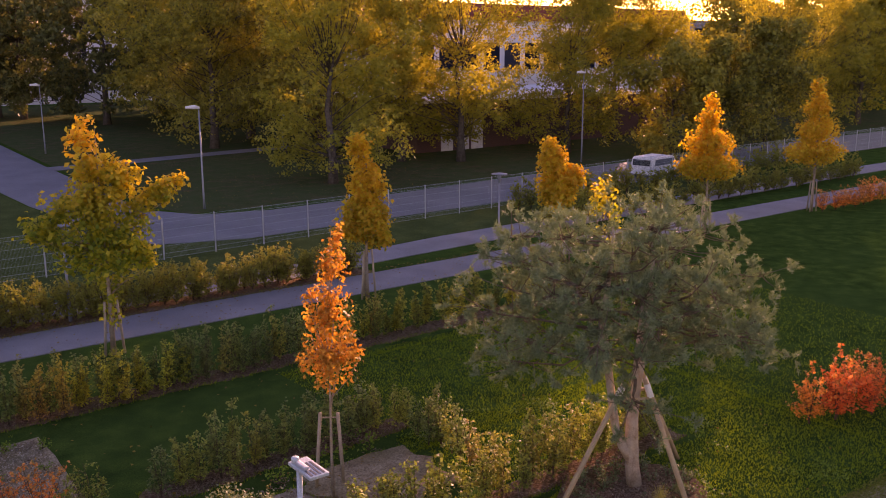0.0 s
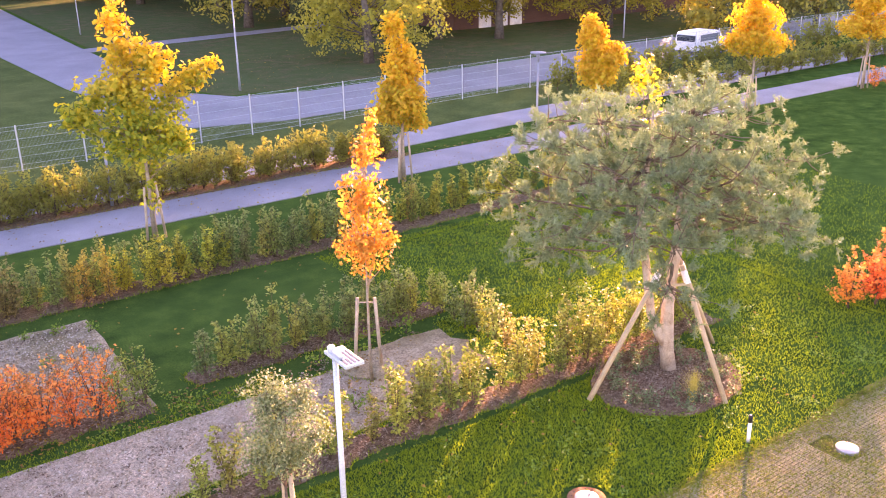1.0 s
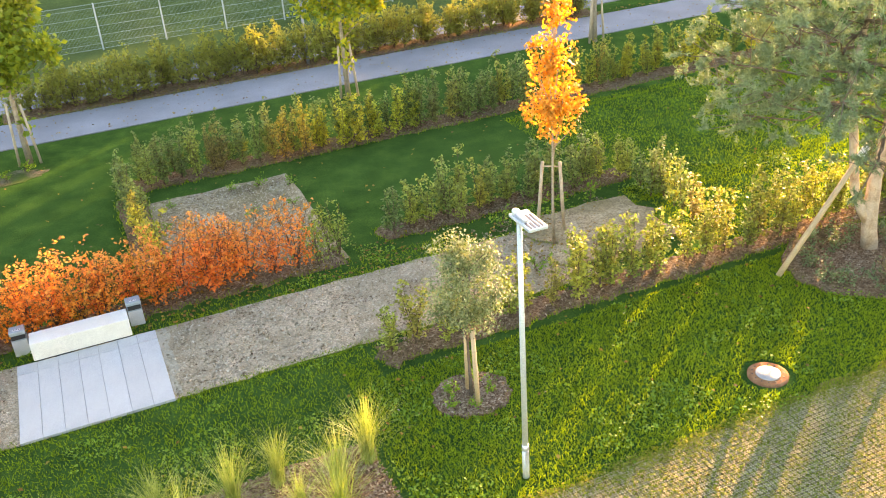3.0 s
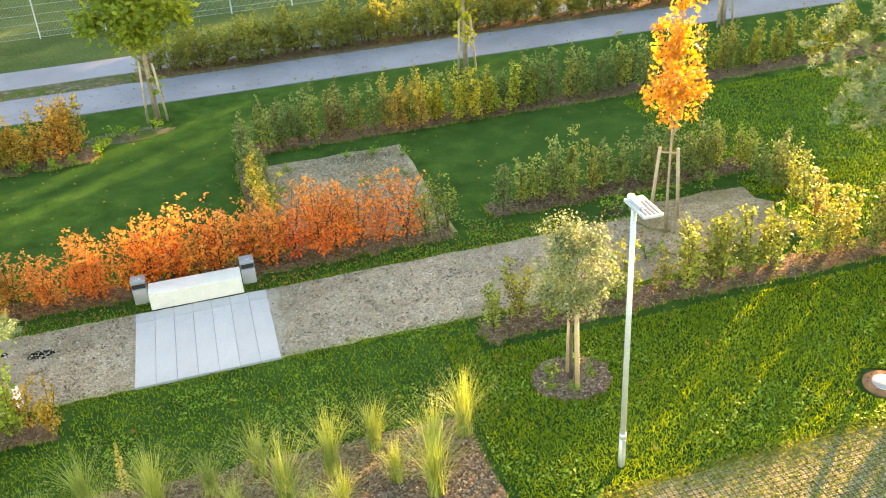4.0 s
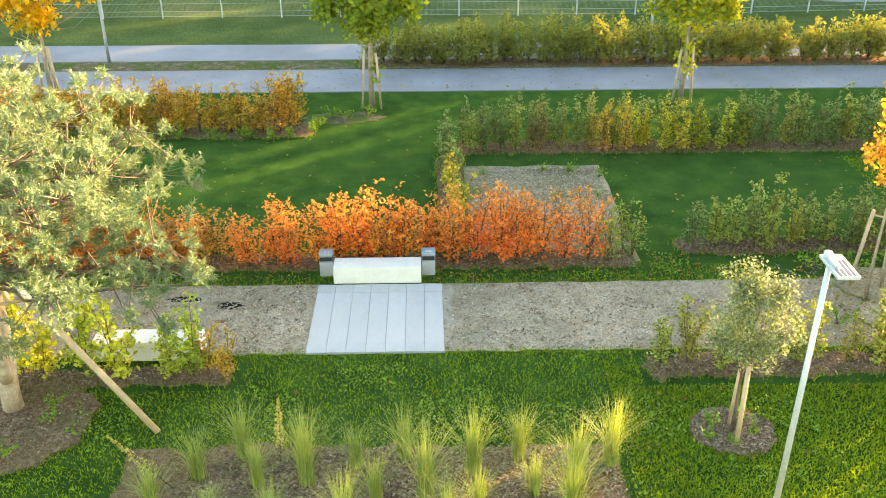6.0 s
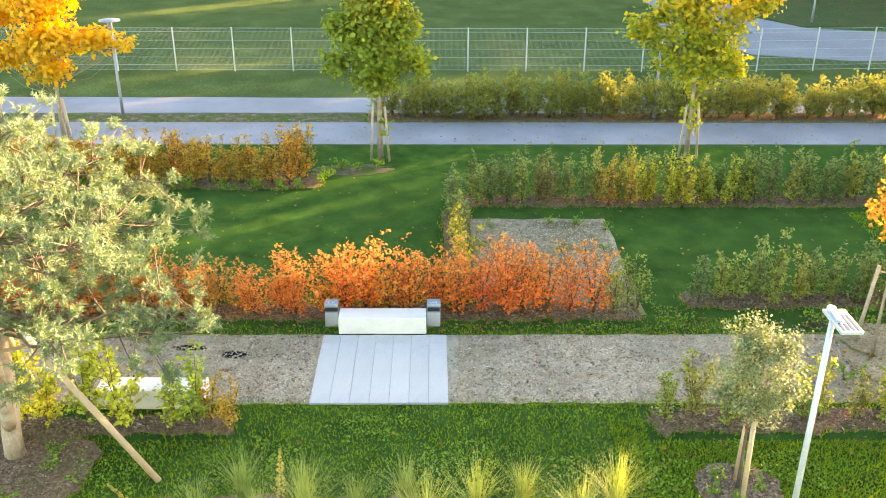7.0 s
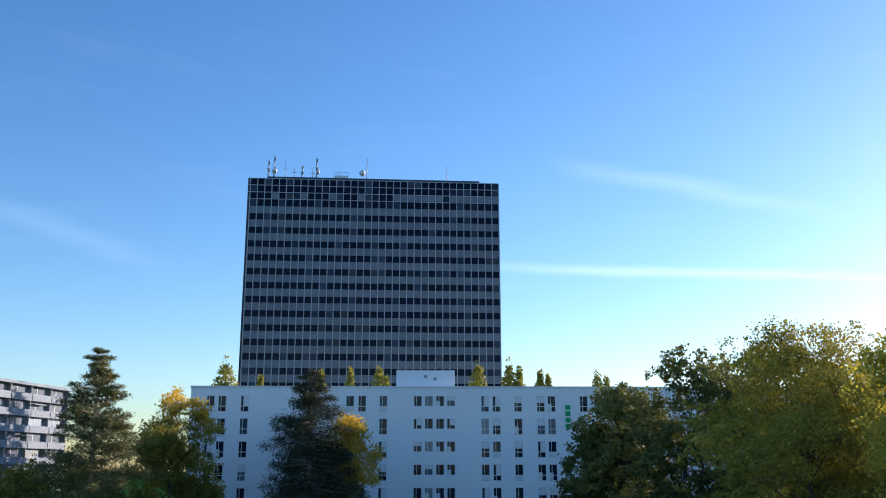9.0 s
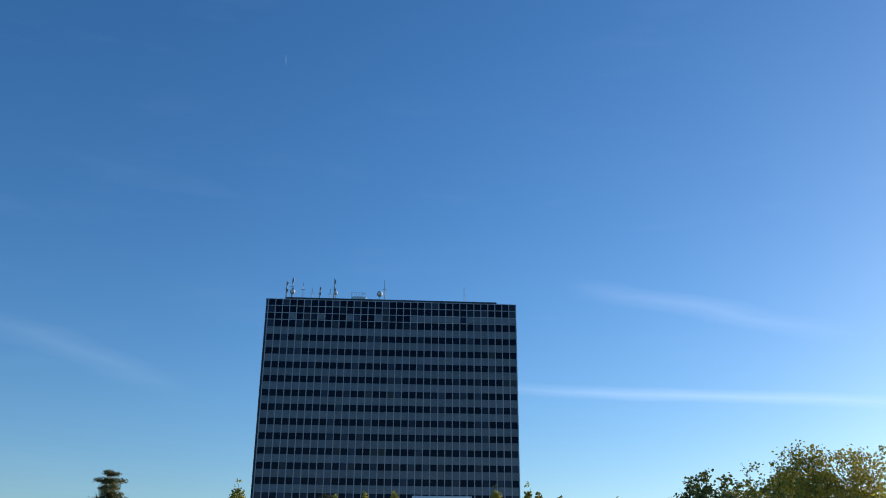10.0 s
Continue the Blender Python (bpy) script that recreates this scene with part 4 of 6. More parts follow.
for i, (x, y, lobes, mat, lab) in enumerate(TREES):
    lobed_tree("young_maple", lab, "young maples along the footpath", x, y, lobes, 7800, 0.084, mat, YOUNGBARK, 0.075, 2.2, 500 + i, 0.2, 2.2, limb_r=0.16, edge=0.7, clump=(7, 0.13))
    stakes(x, y, 1.75, ((-0.27, -0.08), (0.29, -0.12), (0.05, 0.3)), 520 + i)
lobed_tree("young_maple", "slender maple with bright orange leaves on a thin trunk", "young maples in the garden", 8.46, 15.05, [(0, 0, 3.1, 0.66, 0.62, 0.75), (0, 0, 4.0, 0.52, 0.5, 0.7), (0.12, 0, 4.9, 0.32, 0.3, 0.6), (0.25, 0, 5.5, 0.14, 0.14, 0.35), (-0.4, 0, 4.3, 0.18, 0.18, 0.25), (0.5, 0, 3.1, 0.3, 0.3, 0.25)], 3300, 0.043, L_ORANGE, YOUNGBARK, 0.034, 2.3, 540, 0.34, 3.2, edge=0.75)
stakes(8.62, 15.35, 1.7, ((-0.25, 0.25), (0.33, 0.1)), 541)
lobed_tree("variegated_tree", "small round-headed tree with silvery yellow leaves", "", 4.68, 11.15, [(0, 0, 2.1, 0.66, 0.64, 0.6), (-0.18, 0, 2.65, 0.38, 0.38, 0.4), (0.28, 0, 2.5, 0.36, 0.36, 0.38), (0.1, 0, 1.62, 0.5, 0.5, 0.32), (-0.3, 0.1, 1.75, 0.4, 0.4, 0.3), (-0.06, 0, 2.76, 0.2, 0.2, 0.36), (0.4, -0.1, 1.9, 0.34, 0.34, 0.34)], 11000, 0.021, L_SILVER, BARK, 0.03, 1.4, 550, 0.3, 3.4, edge=0.6, clump=(11, 0.06))
stakes(4.68, 11.1, 1.5, ((0.02, 0.25), (-0.02, -0.24)), 551, WOOD)


def pine_meshes():
    """Two low-forked stems, limbs with side shoots, and tufts of needles along the shoots."""
    r = np.random.default_rng(61)
    stems = [([(0.14, 0, 0), (0.08, 0, 0.5), (0.02, -0.05, 1.0), (0.0, -0.1, 1.6), (0.1, -0.15, 2.4), (0.4, -0.2, 3.4), (0.7, -0.1, 4.8), (0.75, 0, 5.4)], (0.17, 0.15, 0.145, 0.125, 0.11, 0.08, 0.04, 0.015)),
             ([(0.06, 0, 0.62), (-0.14, 0.03, 0.95), (-0.33, 0.06, 1.4), (-0.42, 0.1, 2.4), (-0.6, 0.1, 3.7), (-0.4, 0, 5.0), (-0.35, 0, 5.6)], (0.12, 0.105, 0.09, 0.085, 0.07, 0.04, 0.015)),
             ([(0.03, -0.12, 1.8), (0.5, 0.2, 2.5), (1.0, 0.5, 3.2), (1.4, 0.7, 4.2)], (0.08, 0.07, 0.06, 0.02))]
    spine = []
    for pts, rad in stems:
        for p, q in zip(pts, pts[1:]):
            spine += [Vector(p).lerp(Vector(q), k / 6) for k in range(6)]
    spine = [p for p in spine if p.z > 1.5]
    paths, shoots = [], []
    for i in range(62):
        # a bough; its end carries a lobe of side branches, bare towards the stem
        g0, h0 = (i * 0.618034) % 1.0, (i + 0.5) / 62
        v = np.array([math.cos(g0 * 6.283) * math.sqrt(1 - (1.23 * h0 - 0.25) ** 2), math.sin(g0 * 6.283) * math.sqrt(1 - (1.23 * h0 - 0.25) ** 2), 1.23 * h0 - 0.25])
        v = unit(v + r.normal(size=3) * 0.12)
        k = (0.84 + 0.3 * r.random()) if i % 3 else (0.4 + 0.3 * r.random())
        e = Vector((2.6 * v[0] * k - 0.1, 2.6 * v[1] * k, 3.6 + 2.2 * v[2] * k))
        near = sorted(spine, key=lambda p: (p - e).length + abs(p.z - e.z + 0.6) * 0.8)
        s = near[r.integers(4)]
        m = s.lerp(e, 0.5) - Vector((0, 0, 0.08 * (e - s).length)) + Vector(r.normal(size=3) * 0.12)
        q = 0.012 + 0.008 * (e - s).length
        limb = [s, s.lerp(m, 0.5) + Vector(r.normal(size=3) * 0.05), m, m.lerp(e, 0.5) + Vector(r.normal(size=3) * 0.05), e]
        paths.append((limb, (q, q * 0.85, q * 0.7, q * 0.5, 0.01)))
        for j in range(13):
            t = 0.1 + 0.9 * r.random() ** 0.6
            o = m.lerp(e, t)
            off = r.normal(size=3) * np.array([0.33, 0.33, 0.27]) + v * 0.12
            tip = o + Vector(off)
            paths.append(([o, o.lerp(tip, 0.5) - Vector((0, 0, 0.03)), tip], (0.010, 0.008, 0.005)))
            way = unit(off * 0.8 + v * 0.5 + np.array([0, 0, 0.25]))
            for g_ in range(r.integers(6, 9)):
                d = Vector(unit(way * 0.6 + r.normal(size=3) * 0.7 + np.array([0, 0, 0.45])))
                a0 = tip + Vector(r.normal(size=3) * 0.03)
                shoots.append((a0, a0 + d * (0.11 + 0.12 * r.random())))
    A, B = (np.array([list(p[i]) for p in shoots]) for i in (0, 1))
    n, k = len(A), 31
    t = np.tile(np.linspace(0.08, 1.0, k), n)[:, None]
    A, B = np.repeat(A, k, axis=0), np.repeat(B, k, axis=0)
    c = A + (B - A) * t
    ax = unit(unit(B - A) * 0.75 + unit(r.normal(size=(n * k, 3))) * 0.85)
    side = unit(np.cross(ax, r.normal(size=(n * k, 3)))) * 0.0056
    ln = (0.052 + 0.03 * r.random((n * k, 1)))
    q = np.stack([c - side, c + side, c + side * 0.55 + ax * ln, c - side * 0.55 + ax * ln], axis=1)
    return mesh_from("trunk", *tube_data(stems, 9), True), mesh_from("branchwork", *tube_data(paths, 4), True), quads_mesh("crown", q)


PINE_MESHES = pine_meshes()


def pine(x, y, turn, tops, feet, tall=1.0, lean=(0.0, 0.0), bent=0.0):
    ob = thing("pine_tree", "broad multi-stemmed pine with grey-green needles, staked", "tree", pose(x, y, 0), "staked pines")
    grown = Matrix(((1, 0, lean[0], 0), (0, 1, lean[1], 0), (0, 0, tall, 0), (0, 0, 0, 1))) @ pose(0, 0, 0, 0, 0, turn)
    grown = grown @ Matrix.Diagonal((1.05, 1.05, 1, 1))
    put("trunk", PINE_MESHES[0], PINEBARK, ob, at=Matrix(((1, 0, bent * lean[0], 0), (0, 1, bent * lean[1], 0), (0, 0, 1, 0), (0, 0, 0, 1))) @ pose(0, 0, 0, 0, 0, turn))
    tagged(put("branchwork", PINE_MESHES[1], PINETWIG, ob, at=grown), kind="stuff")
    put("crown", PINE_MESHES[2], L_PINE, ob, at=grown)
    st = thing("tree_stakes", "three slanting peeled wooden poles bracing a pine", "tree stake", pose(x, y, 0), "pine stakes")
    for (fx, fy), (tx, ty, tz) in zip(feet, tops):
        tubes("pole", [([(fx - x, fy - y, 0), (tx - x, ty - y, tz)], (0.055, 0.05))], WOOD, st, sides=10)
        b = Vector((tx - x, ty - y, tz)).lerp(Vector((fx - x, fy - y, 0)), 0.04)
        tubes("strap", [([b, b.lerp(Vector((fx - x, fy - y, 0)), 0.1)], (0.066, 0.066))], STRAP, st, "white strap round the pole", sides=10)
    for i in range(3):
        a, b = Vector(tops[i]) - Vector((x, y, 0.35)), Vector(tops[(i + 1) % 3]) - Vector((x, y, 0.35))
        a.xy *= 1.5
        b.xy *= 1.5
        tubes("crossbar", [([a, b], (0.03, 0.03))], WOOD, st, sides=8)
    return ob


pine(13.64, 11.68, 0, ((13.3, 11.65, 2.45), (13.55, 11.35, 2.55), (13.95, 11.75, 2.45)), ((11.53, 11.74), (13.6, 10.04), (15.57, 11.97)), 1.02, (-0.1, 0.11), 0.8)
pine(-6.66, 11.93, 130, ((-6.2, 11.8, 2.6), (-6.7, 12.3, 2.5), (-6.95, 11.65, 2.5)), ((-4.28, 11.42), (-7.2, 14.0), (-8.6, 10.6)), 0.94, (0.1, 0.0))

# ---------- ornamental grasses ----------
def grass_clump(seed, h, n):
    r = np.random.default_rng(seed)
    Q = []
    for i in range(n):
        a, lean, L = r.random() * 6.283, (0.06 + 0.62 * r.random() ** 1.5) * h, h * (0.6 + 0.5 * r.random())
        dx, dy = math.cos(a), math.sin(a)
        w = np.array([-dy, dx, 0]) * 0.0052
        b = np.array([r.normal(0, 0.05), r.normal(0, 0.05), 0])
        prev = None
        for t in (0, 0.3, 0.6, 0.85, 1.0):
            c = b + np.array([dx * lean * t ** 2.2, dy * lean * t ** 2.2, L * (t - 0.28 * t ** 3 * lean / h)])
            cur = (c - w * (1 - 0.8 * t), c + w * (1 - 0.8 * t))
            if prev is not None:
                Q.append((prev[0], prev[1], cur[1], cur[0]))
            prev = cur
    return quads_mesh("blades", np.array(Q))


CLUMPS = [grass_clump(700 + i, 1.05 + 0.1 * i, 240) for i in range(5)]
for i, (x, y) in enumerate(((-3.4, 10.3), (-2.8, 10.75), (-2.5, 10.1), (-1.9, 10.7), (-1.8, 10.15), (-1.1, 10.5), (-0.8, 9.8), (-0.4, 10.65), (-0.1, 9.85), (0.6, 10.3), (0.65, 9.6), (1.3, 10.6), (1.45, 9.85), (2.1, 10.1), (2.65, 10.45), (-3.9, 9.7), (-2.2, 9.4), (-1.2, 9.2), (0.2, 9.1), (1.9, 9.4), (-3.0, 9.3))):
    k = 0.64 + 0.3 * rng.random()
    ob = thing("ornamental_grass", "clump of arching yellow-green ornamental grass", "grass clump", pose(x, y, 0.04, 0, 0, rng.random() * 360), "ornamental grasses")
    q = put("blades", CLUMPS[i % 5], L_REED, ob)
    q.scale = (1.05 * k, 1.05 * k, k)
for x, y in ((13.05, 10.45), (13.3, 10.6)):
    ob = thing("dry_grass_tuft", "dry straw-coloured grass tuft at the foot of the pine", "grass clump", pose(x, y, 0.05, 0, 0, 70 * x), "dry tufts")
    q = tagged(put("blades", CLUMPS[0], L_STALK, ob), kind="stuff")
    q.scale = (0.5, 0.5, 0.55)
for x, y, rx, ry in ((-2.25, 10.62, 3, 2), (-3.72, 10.1, 0, -40)):
    ob = thing("seed_stalk", "dry golden plant stalk among the grasses", "plant", pose(x, y, 0.04, rx, ry, 0), "dry stalks")
    tubes("stalk", [([(0, 0, 0), (0.02, 0, 0.6), (0.03, 0, 1.25)], (0.012, 0.01, 0.005))], TWIG, ob, sides=5)
    h_ = 0.3 + 0.95 * rng.random(230)
    a_ = rng.random(230) * 6.283
    q_ = (0.13 * (1.3 - h_))[:, None] * np.stack([np.cos(a_), np.sin(a_), 0.4 * np.ones(230)], axis=1) * rng.random((230, 1))
    c = np.stack([0.025 * h_, 0 * h_, h_], axis=1) + q_
    tagged(put("seed_head", quads_mesh("seed_head", leaf_quads(c, np.full(230, 0.026), rng)), L_STALK, ob), kind="stuff")

# ---------- benches, bins, slabs ----------
def bench(x0, y0, x1, y1, h, label):
    ob = thing("stone_bench", label, "bench", pose((x0 + x1) / 2, (y0 + y1) / 2, 0), "white benches")
    lx, ly = (x1 - x0) / 2, (y1 - y0) / 2
    part("seat_block", boxed(-lx, -ly, 0.05, lx, ly, h, 0.018), BENCH, ob)
    part("plinth", boxed(-lx + 0.05, -ly + 0.06, 0.0, lx - 0.05, ly - 0.05, 0.05), DARK, ob, "dark recessed base")
    return ob


bench(-1.9, 15.87, -0.15, 16.31, 0.41, "long white cast-stone block bench facing the slabs")
bench(-5.85, 13.28, -3.98, 13.72, 0.43, "white cast-stone bench seen from behind over shrubs")


def litter_bin(x, y):
    ob = thing("litter_bin", "small grey-blue metal litter bin beside the bench", "litter bin", pose(x, y, 0), "litter bins")
    part("body", boxed(-0.135, -0.12, 0.03, 0.135, 0.12, 0.37, 0.012), STEEL, ob)
    part("hood", boxed(-0.14, -0.125, 0.47, 0.14, 0.125, 0.55, 0.02), BINMAT, ob, "grey-blue sloping lid")
    part("opening", boxed(-0.12, -0.118, 0.37, 0.12, 0.11, 0.47), BLACK, ob, "dark slot")
    part("rim", boxed(-0.138, -0.124, 0.355, 0.138, 0.124, 0.38, 0.006), BINMAT, ob)
    part("label_plate", boxed(-0.06, -0.07, 0.55, 0.06, -0.02, 0.554), WHITE, ob, "small pale label")
    for k in range(4):
        part("label_bar", boxed(-0.05 + 0.027 * k, -0.062, 0.554, -0.034 + 0.027 * k, -0.03, 0.556), DARK, ob)
    part("foot", boxed(-0.06, -0.06, 0.0, 0.06, 0.06, 0.03), DARK, ob)
    return ob


litter_bin(-2.07, 16.33)
litter_bin(0.0, 16.33)

slabs = thing("slab_terrace", "terrace of long pale grey concrete slabs before the bench", "paving", pose(0, 0, 0), kind="structure")
part("mortar_bed", boxed(-2.195, 13.475, 0.0, 0.255, 15.84, 0.03), JOINT, slabs)
sw = 2.46 / 7
mA = bpy.data.meshes.new("slab")
b_ = boxed(0.003, 0.003, 0, sw - 0.003, 2.057, 0.075, 0.004)
b_.to_mesh(mA)
b_.free()
mB = bpy.data.meshes.new("slab")
b_ = boxed(0.003, 0.003, 0, sw - 0.003, 0.312, 0.075, 0.004)
b_.to_mesh(mB)
b_.free()
for i in range(7):
    dz = 0.003 * rng.random() - 0.026
    put("slab", mA, SLAB, slabs, at=pose(-2.2 + i * sw, 13.47, dz))
    put("slab", mB, SLAB, slabs, at=pose(-2.2 + i * sw, 15.531, 0.003 * rng.random() - 0.026))

# ---------- lamps ----------
lamp = thing("street_lamp", "slim grey pole lamp with a flat finned LED head", "street lamp", pose(4.57, 9.09, 0))
tubes("pole", [([(0, 0, 0.02), (0, 0, 0.55)], (0.05, 0.05)), ([(0, 0, 0.55), (0, 0, 4.18)], (0.042, 0.034))], POLE, lamp, sides=16)
part("service_door", boxed(-0.028, -0.057, 0.3, 0.028, -0.04, 0.52, 0.004), STEEL, lamp)
tubes("collar", [([(0, 0, 0.53), (0, 0, 0.62)], (0.054, 0.05))], STEEL, lamp, "darker steel collar", sides=16)
head = part("lamp_head", boxed(-0.06, -0.37, 4.17, 0.2, 0.17, 4.21, 0.01), POLE, lamp)
part("driver_box", boxed(-0.03, -0.17, 4.21, 0.045, 0.1, 4.25, 0.018), STEEL, head)
tubes("pole_cap", [([(0.007, 0.1, 4.2), (0.007, 0.1, 4.27), (0.007, 0.1, 4.28)], (0.05, 0.05, 0.04))], POLE, head, sides=16)
for i in range(4):
    part("fin_slot", boxed(-0.025 + 0.054 * i, -0.34, 4.2105, 0.003 + 0.054 * i, -0.18 if i < 2 else 0.02, 4.2145), DARK, head, "dark cooling slot")
part("lens", boxed(-0.04, -0.33, 4.158, 0.18, 0.0, 4.17), FRAME, head)


def road_lamp(x, y, h, arm):
    ob = thing("street_lamp", "tall thin street lamp with a short white head", "street lamp", pose(x, y, 0), "road lamps")
    tubes("pole", [([(0, 0, 0), (0, 0, 1.0), (0, 0, h)], (0.07, 0.055, 0.035))], LAMPGREY, ob, sides=10)
    tubes("lamp_head", [([(arm * -0.05, 0, h), (arm * 0.25, 0, h + 0.06), (arm * 0.75, 0, h + 0.05)], (0.06, 0.12, 0.07))], WHITE, ob, sides=10)


road_lamp(20.1, 48.9, 5.7, -1)
road_lamp(20.25, 83, 5.8, -1)
road_lamp(20.4, 121, 5.8, -1)
road_lamp(52.5, 50.8, 7.0, -1)


def path_lamp(x, y, h=3.4):
    ob = thing("path_lamp", "post-top path lamp with a flat disc hood", "path lamp", pose(x, y, 0), "path lamps")
    tubes("post", [([(0, 0, 0), (0, 0, 0.9), (0, 0, h - 0.45)], (0.06, 0.05, 0.04))], LAMPGREY, ob, sides=10)
    tubes("lantern", [([(0, 0, h - 0.47), (0, 0, h - 0.3), (0, 0, h - 0.08)], (0.05, 0.08, 0.09))], LAMPGREY, ob, sides=12)
    tubes("hood", [([(0, 0, h - 0.08), (0, 0, h - 0.05), (0, 0, h)], (0.36, 0.36, 0.06))], LAMPGREY, ob, sides=18)


for x, y in ((-11.0, 31.35), (7.74, 31.0), (27.05, 31.4), (36.2, 70.0), (66.5, 50.2)):
    path_lamp(x, y)

bollard = thing("bollard", "small white marker post with a black top", "bollard", pose(12.79, 8.89, 0))
tubes("post", [([(0, 0, 0), (0, 0, 0.42)], (0.036, 0.036))], WHITE, bollard, sides=12)
tubes("cap", [([(0, 0, 0.42), (0, 0, 0.55), (0, 0, 0.57)], (0.038, 0.038, 0.025))], BLACK, bollard, "black cap", sides=12)


def manhole(x, y, ring=True):
    ob = thing("manhole_cover", "round steel manhole cover in a reddish ring" if ring else "round steel manhole cover in the pavers", "manhole cover", pose(x, y, 0), "manhole covers")
    ob.scale = (0.8, 0.8, 1)
    if ring:
        tubes("ring", [([(0, 0, -0.05), (0, 0, 0.04), (0, 0, 0.05)], (0.41, 0.41, 0.37))], TERRA, ob, "reddish brick ring", sides=28)
    tubes("cover", [([(0, 0, 0.0), (0, 0, 0.062), (0, 0, 0.068)], (0.25, 0.25, 0.235))], IRON, ob, sides=28)
    for k in range(14):
        a = k * math.tau / 14
        put("hole", HOLE, BLACK, ob, at=pose(0.315 * math.cos(a), 0.315 * math.sin(a), 0.052))


hv, hf = tube_data([([(0, 0, 0), (0, 0, 0.004)], (0.016, 0.016))], 8)
HOLE = mesh_from("hole", hv, hf)
manhole(9.19, 9.35)
manhole(13.98, 7.66, False)

# ---------- fence ----------
fence = thing("fence", "light grey double-rod mesh fence with thin posts", "fence", pose(0, 0, 0), kind="structure")
POSTM = mesh_from("post", *tube_data([([(0, 0, 0), (0, 0, 1.84)], (0.031, 0.031))], 6))
SP = 2.44
paths = [([(0, 0, z), (SP, 0, z)], (0.006, 0.006)) for z in (0.08, 0.28, 0.6, 0.95, 1.3, 1.65, 1.8)]
v1, f1 = tube_data(paths, 4)
RAILM = mesh_from("rails", v1, f1)
v2, f2 = tube_data([([(0.05 * k, 0, 0.05), (0.05 * k, 0, 1.83)], (0.003, 0.003)) for k in range(1, 49)], 3)
RODM = mesh_from("rods", v2, f2)
FENCEPOST = plain("fence_post_zinc", (0.46, 0.50, 0.50), 0.5, 0.4)
FENCERAIL = plain("fence_rail_zinc", (0.36, 0.42, 0.42), 0.5, 0.4)
FENCEGREEN = plain("fence_green", (0.24, 0.33, 0.31), 0.5, 0.4)
xs, k = -5.9 - SP * 26, 0
while xs < 86:
    yf = 37.9 if xs < 12 else 37.9 + (xs - 12) * 0.055
    ang = 0 if xs < 12 else math.degrees(math.atan(0.055))
    at = pose(xs, yf, 0, 0, 0, ang)
    put("post", POSTM, FENCEPOST, fence, at=at)
    put("rails", RAILM, FENCERAIL, fence, at=at)
    put("rods", RODM, FENCEGREEN, fence, at=at)
    xs += SP

# ---------- white building beyond the meadow ----------
WX0, WX1, WY, WH = -37.2, 70.0, 154.0, 22.2
white = thing("office_building", "long white rendered five-storey building with narrow windows", "building", pose(0, 0, 0))
part("wall", boxed(WX0, WY, 0, WX1, WY + 22, WH, 0.05), PLASTER, white)
part("parapet", boxed(WX0 - 0.12, WY - 0.12, WH, WX1 + 0.12, WY + 22.1, WH + 0.3, 0.03), FRAME, white)
part("penthouse", boxed(-3.1, WY + 2.5, WH, 6.9, WY + 9, WH + 3.2, 0.04), PLASTER, white)
for k in range(2):
    part("vent", boxed(1.6 + 1.6 * k, WY + 2.44, WH + 1.9 - 0.4 * k, 2.2 + 1.6 * k, WY + 2.5, WH + 2.4 - 0.4 * k), GREYWALL, white)


def fx(px):
    return WX0 + (px - 340) * 0.0956


def fz(py):
    return WH - (py - 492) * 0.0956


def window_meshes(w, h, panel):
    fr = bmesh.new()
    t = 0.09
    box(fr, 0, -0.03, 0, w, 0.05, t)
    box(fr, 0, -0.03, h - t, w, 0.05, h)
    box(fr, 0, -0.03, t, t, 0.05, h - t)
    box(fr, w - t, -0.03, t, w, 0.05, h - t)
    box(fr, w * 0.36 - 0.04, -0.028, t, w * 0.36 + 0.04, 0.05, h - t)
    if panel:
        box(fr, t, -0.028, h * 0.34 - 0.05, w - t, 0.05, h * 0.34 + 0.05)
    f = bpy.data.meshes.new("window_frame")
    fr.to_mesh(f)
    fr.free()
    gl = boxed(t, 0.0, t, w - t, 0.03, h - t)
    q = bpy.data.meshes.new("pane")
    gl.to_mesh(q)
    gl.free()
    return f, q


WIN_A, WIN_B, WIN_C = window_meshes(1.36, 2.68, True), window_meshes(1.4, 1.76, False), window_meshes(1.2, 0.92, False)


def window(parent, meshes, x, y, z):
    w = new("window")
    w.parent = parent
    w.matrix_basis = pose(x, y, z)
    put("window_frame", meshes[0], FRAME, w)
    put("pane", meshes[1], GLASS, w)
    return w


# white panels on the panes: blinds, and sky reflections drawn the same way
blind_glint_rng = np.random.default_rng(33)
BLINDS_GLINTS = {}
for key, (bw_, bh_) in (("A", (1.36, 2.68)), ("B", (1.4, 1.76))):
    BLINDS_GLINTS[key] = []
    for z0_, z1_, x0_, x1_ in ((0.55, 0.96, 0.07, 0.93), (0.05, 0.32, 0.07, 0.93), (0.36, 0.96, 0.4, 0.93), (0.06, 0.5, 0.07, 0.5)):
        q_ = boxed(x0_ * bw_, -0.012, z0_ * bh_, x1_ * bw_, -0.004, z1_ * bh_)
        m_ = bpy.data.meshes.new("blind")
        q_.to_mesh(m_)
        q_.free()
        BLINDS_GLINTS[key].append(m_)


def maybe_blind_glint(w, key):
    if blind_glint_rng.random() < 0.68:
        put("blind", BLINDS_GLINTS[key][blind_glint_rng.integers(4)], FRAME, w)


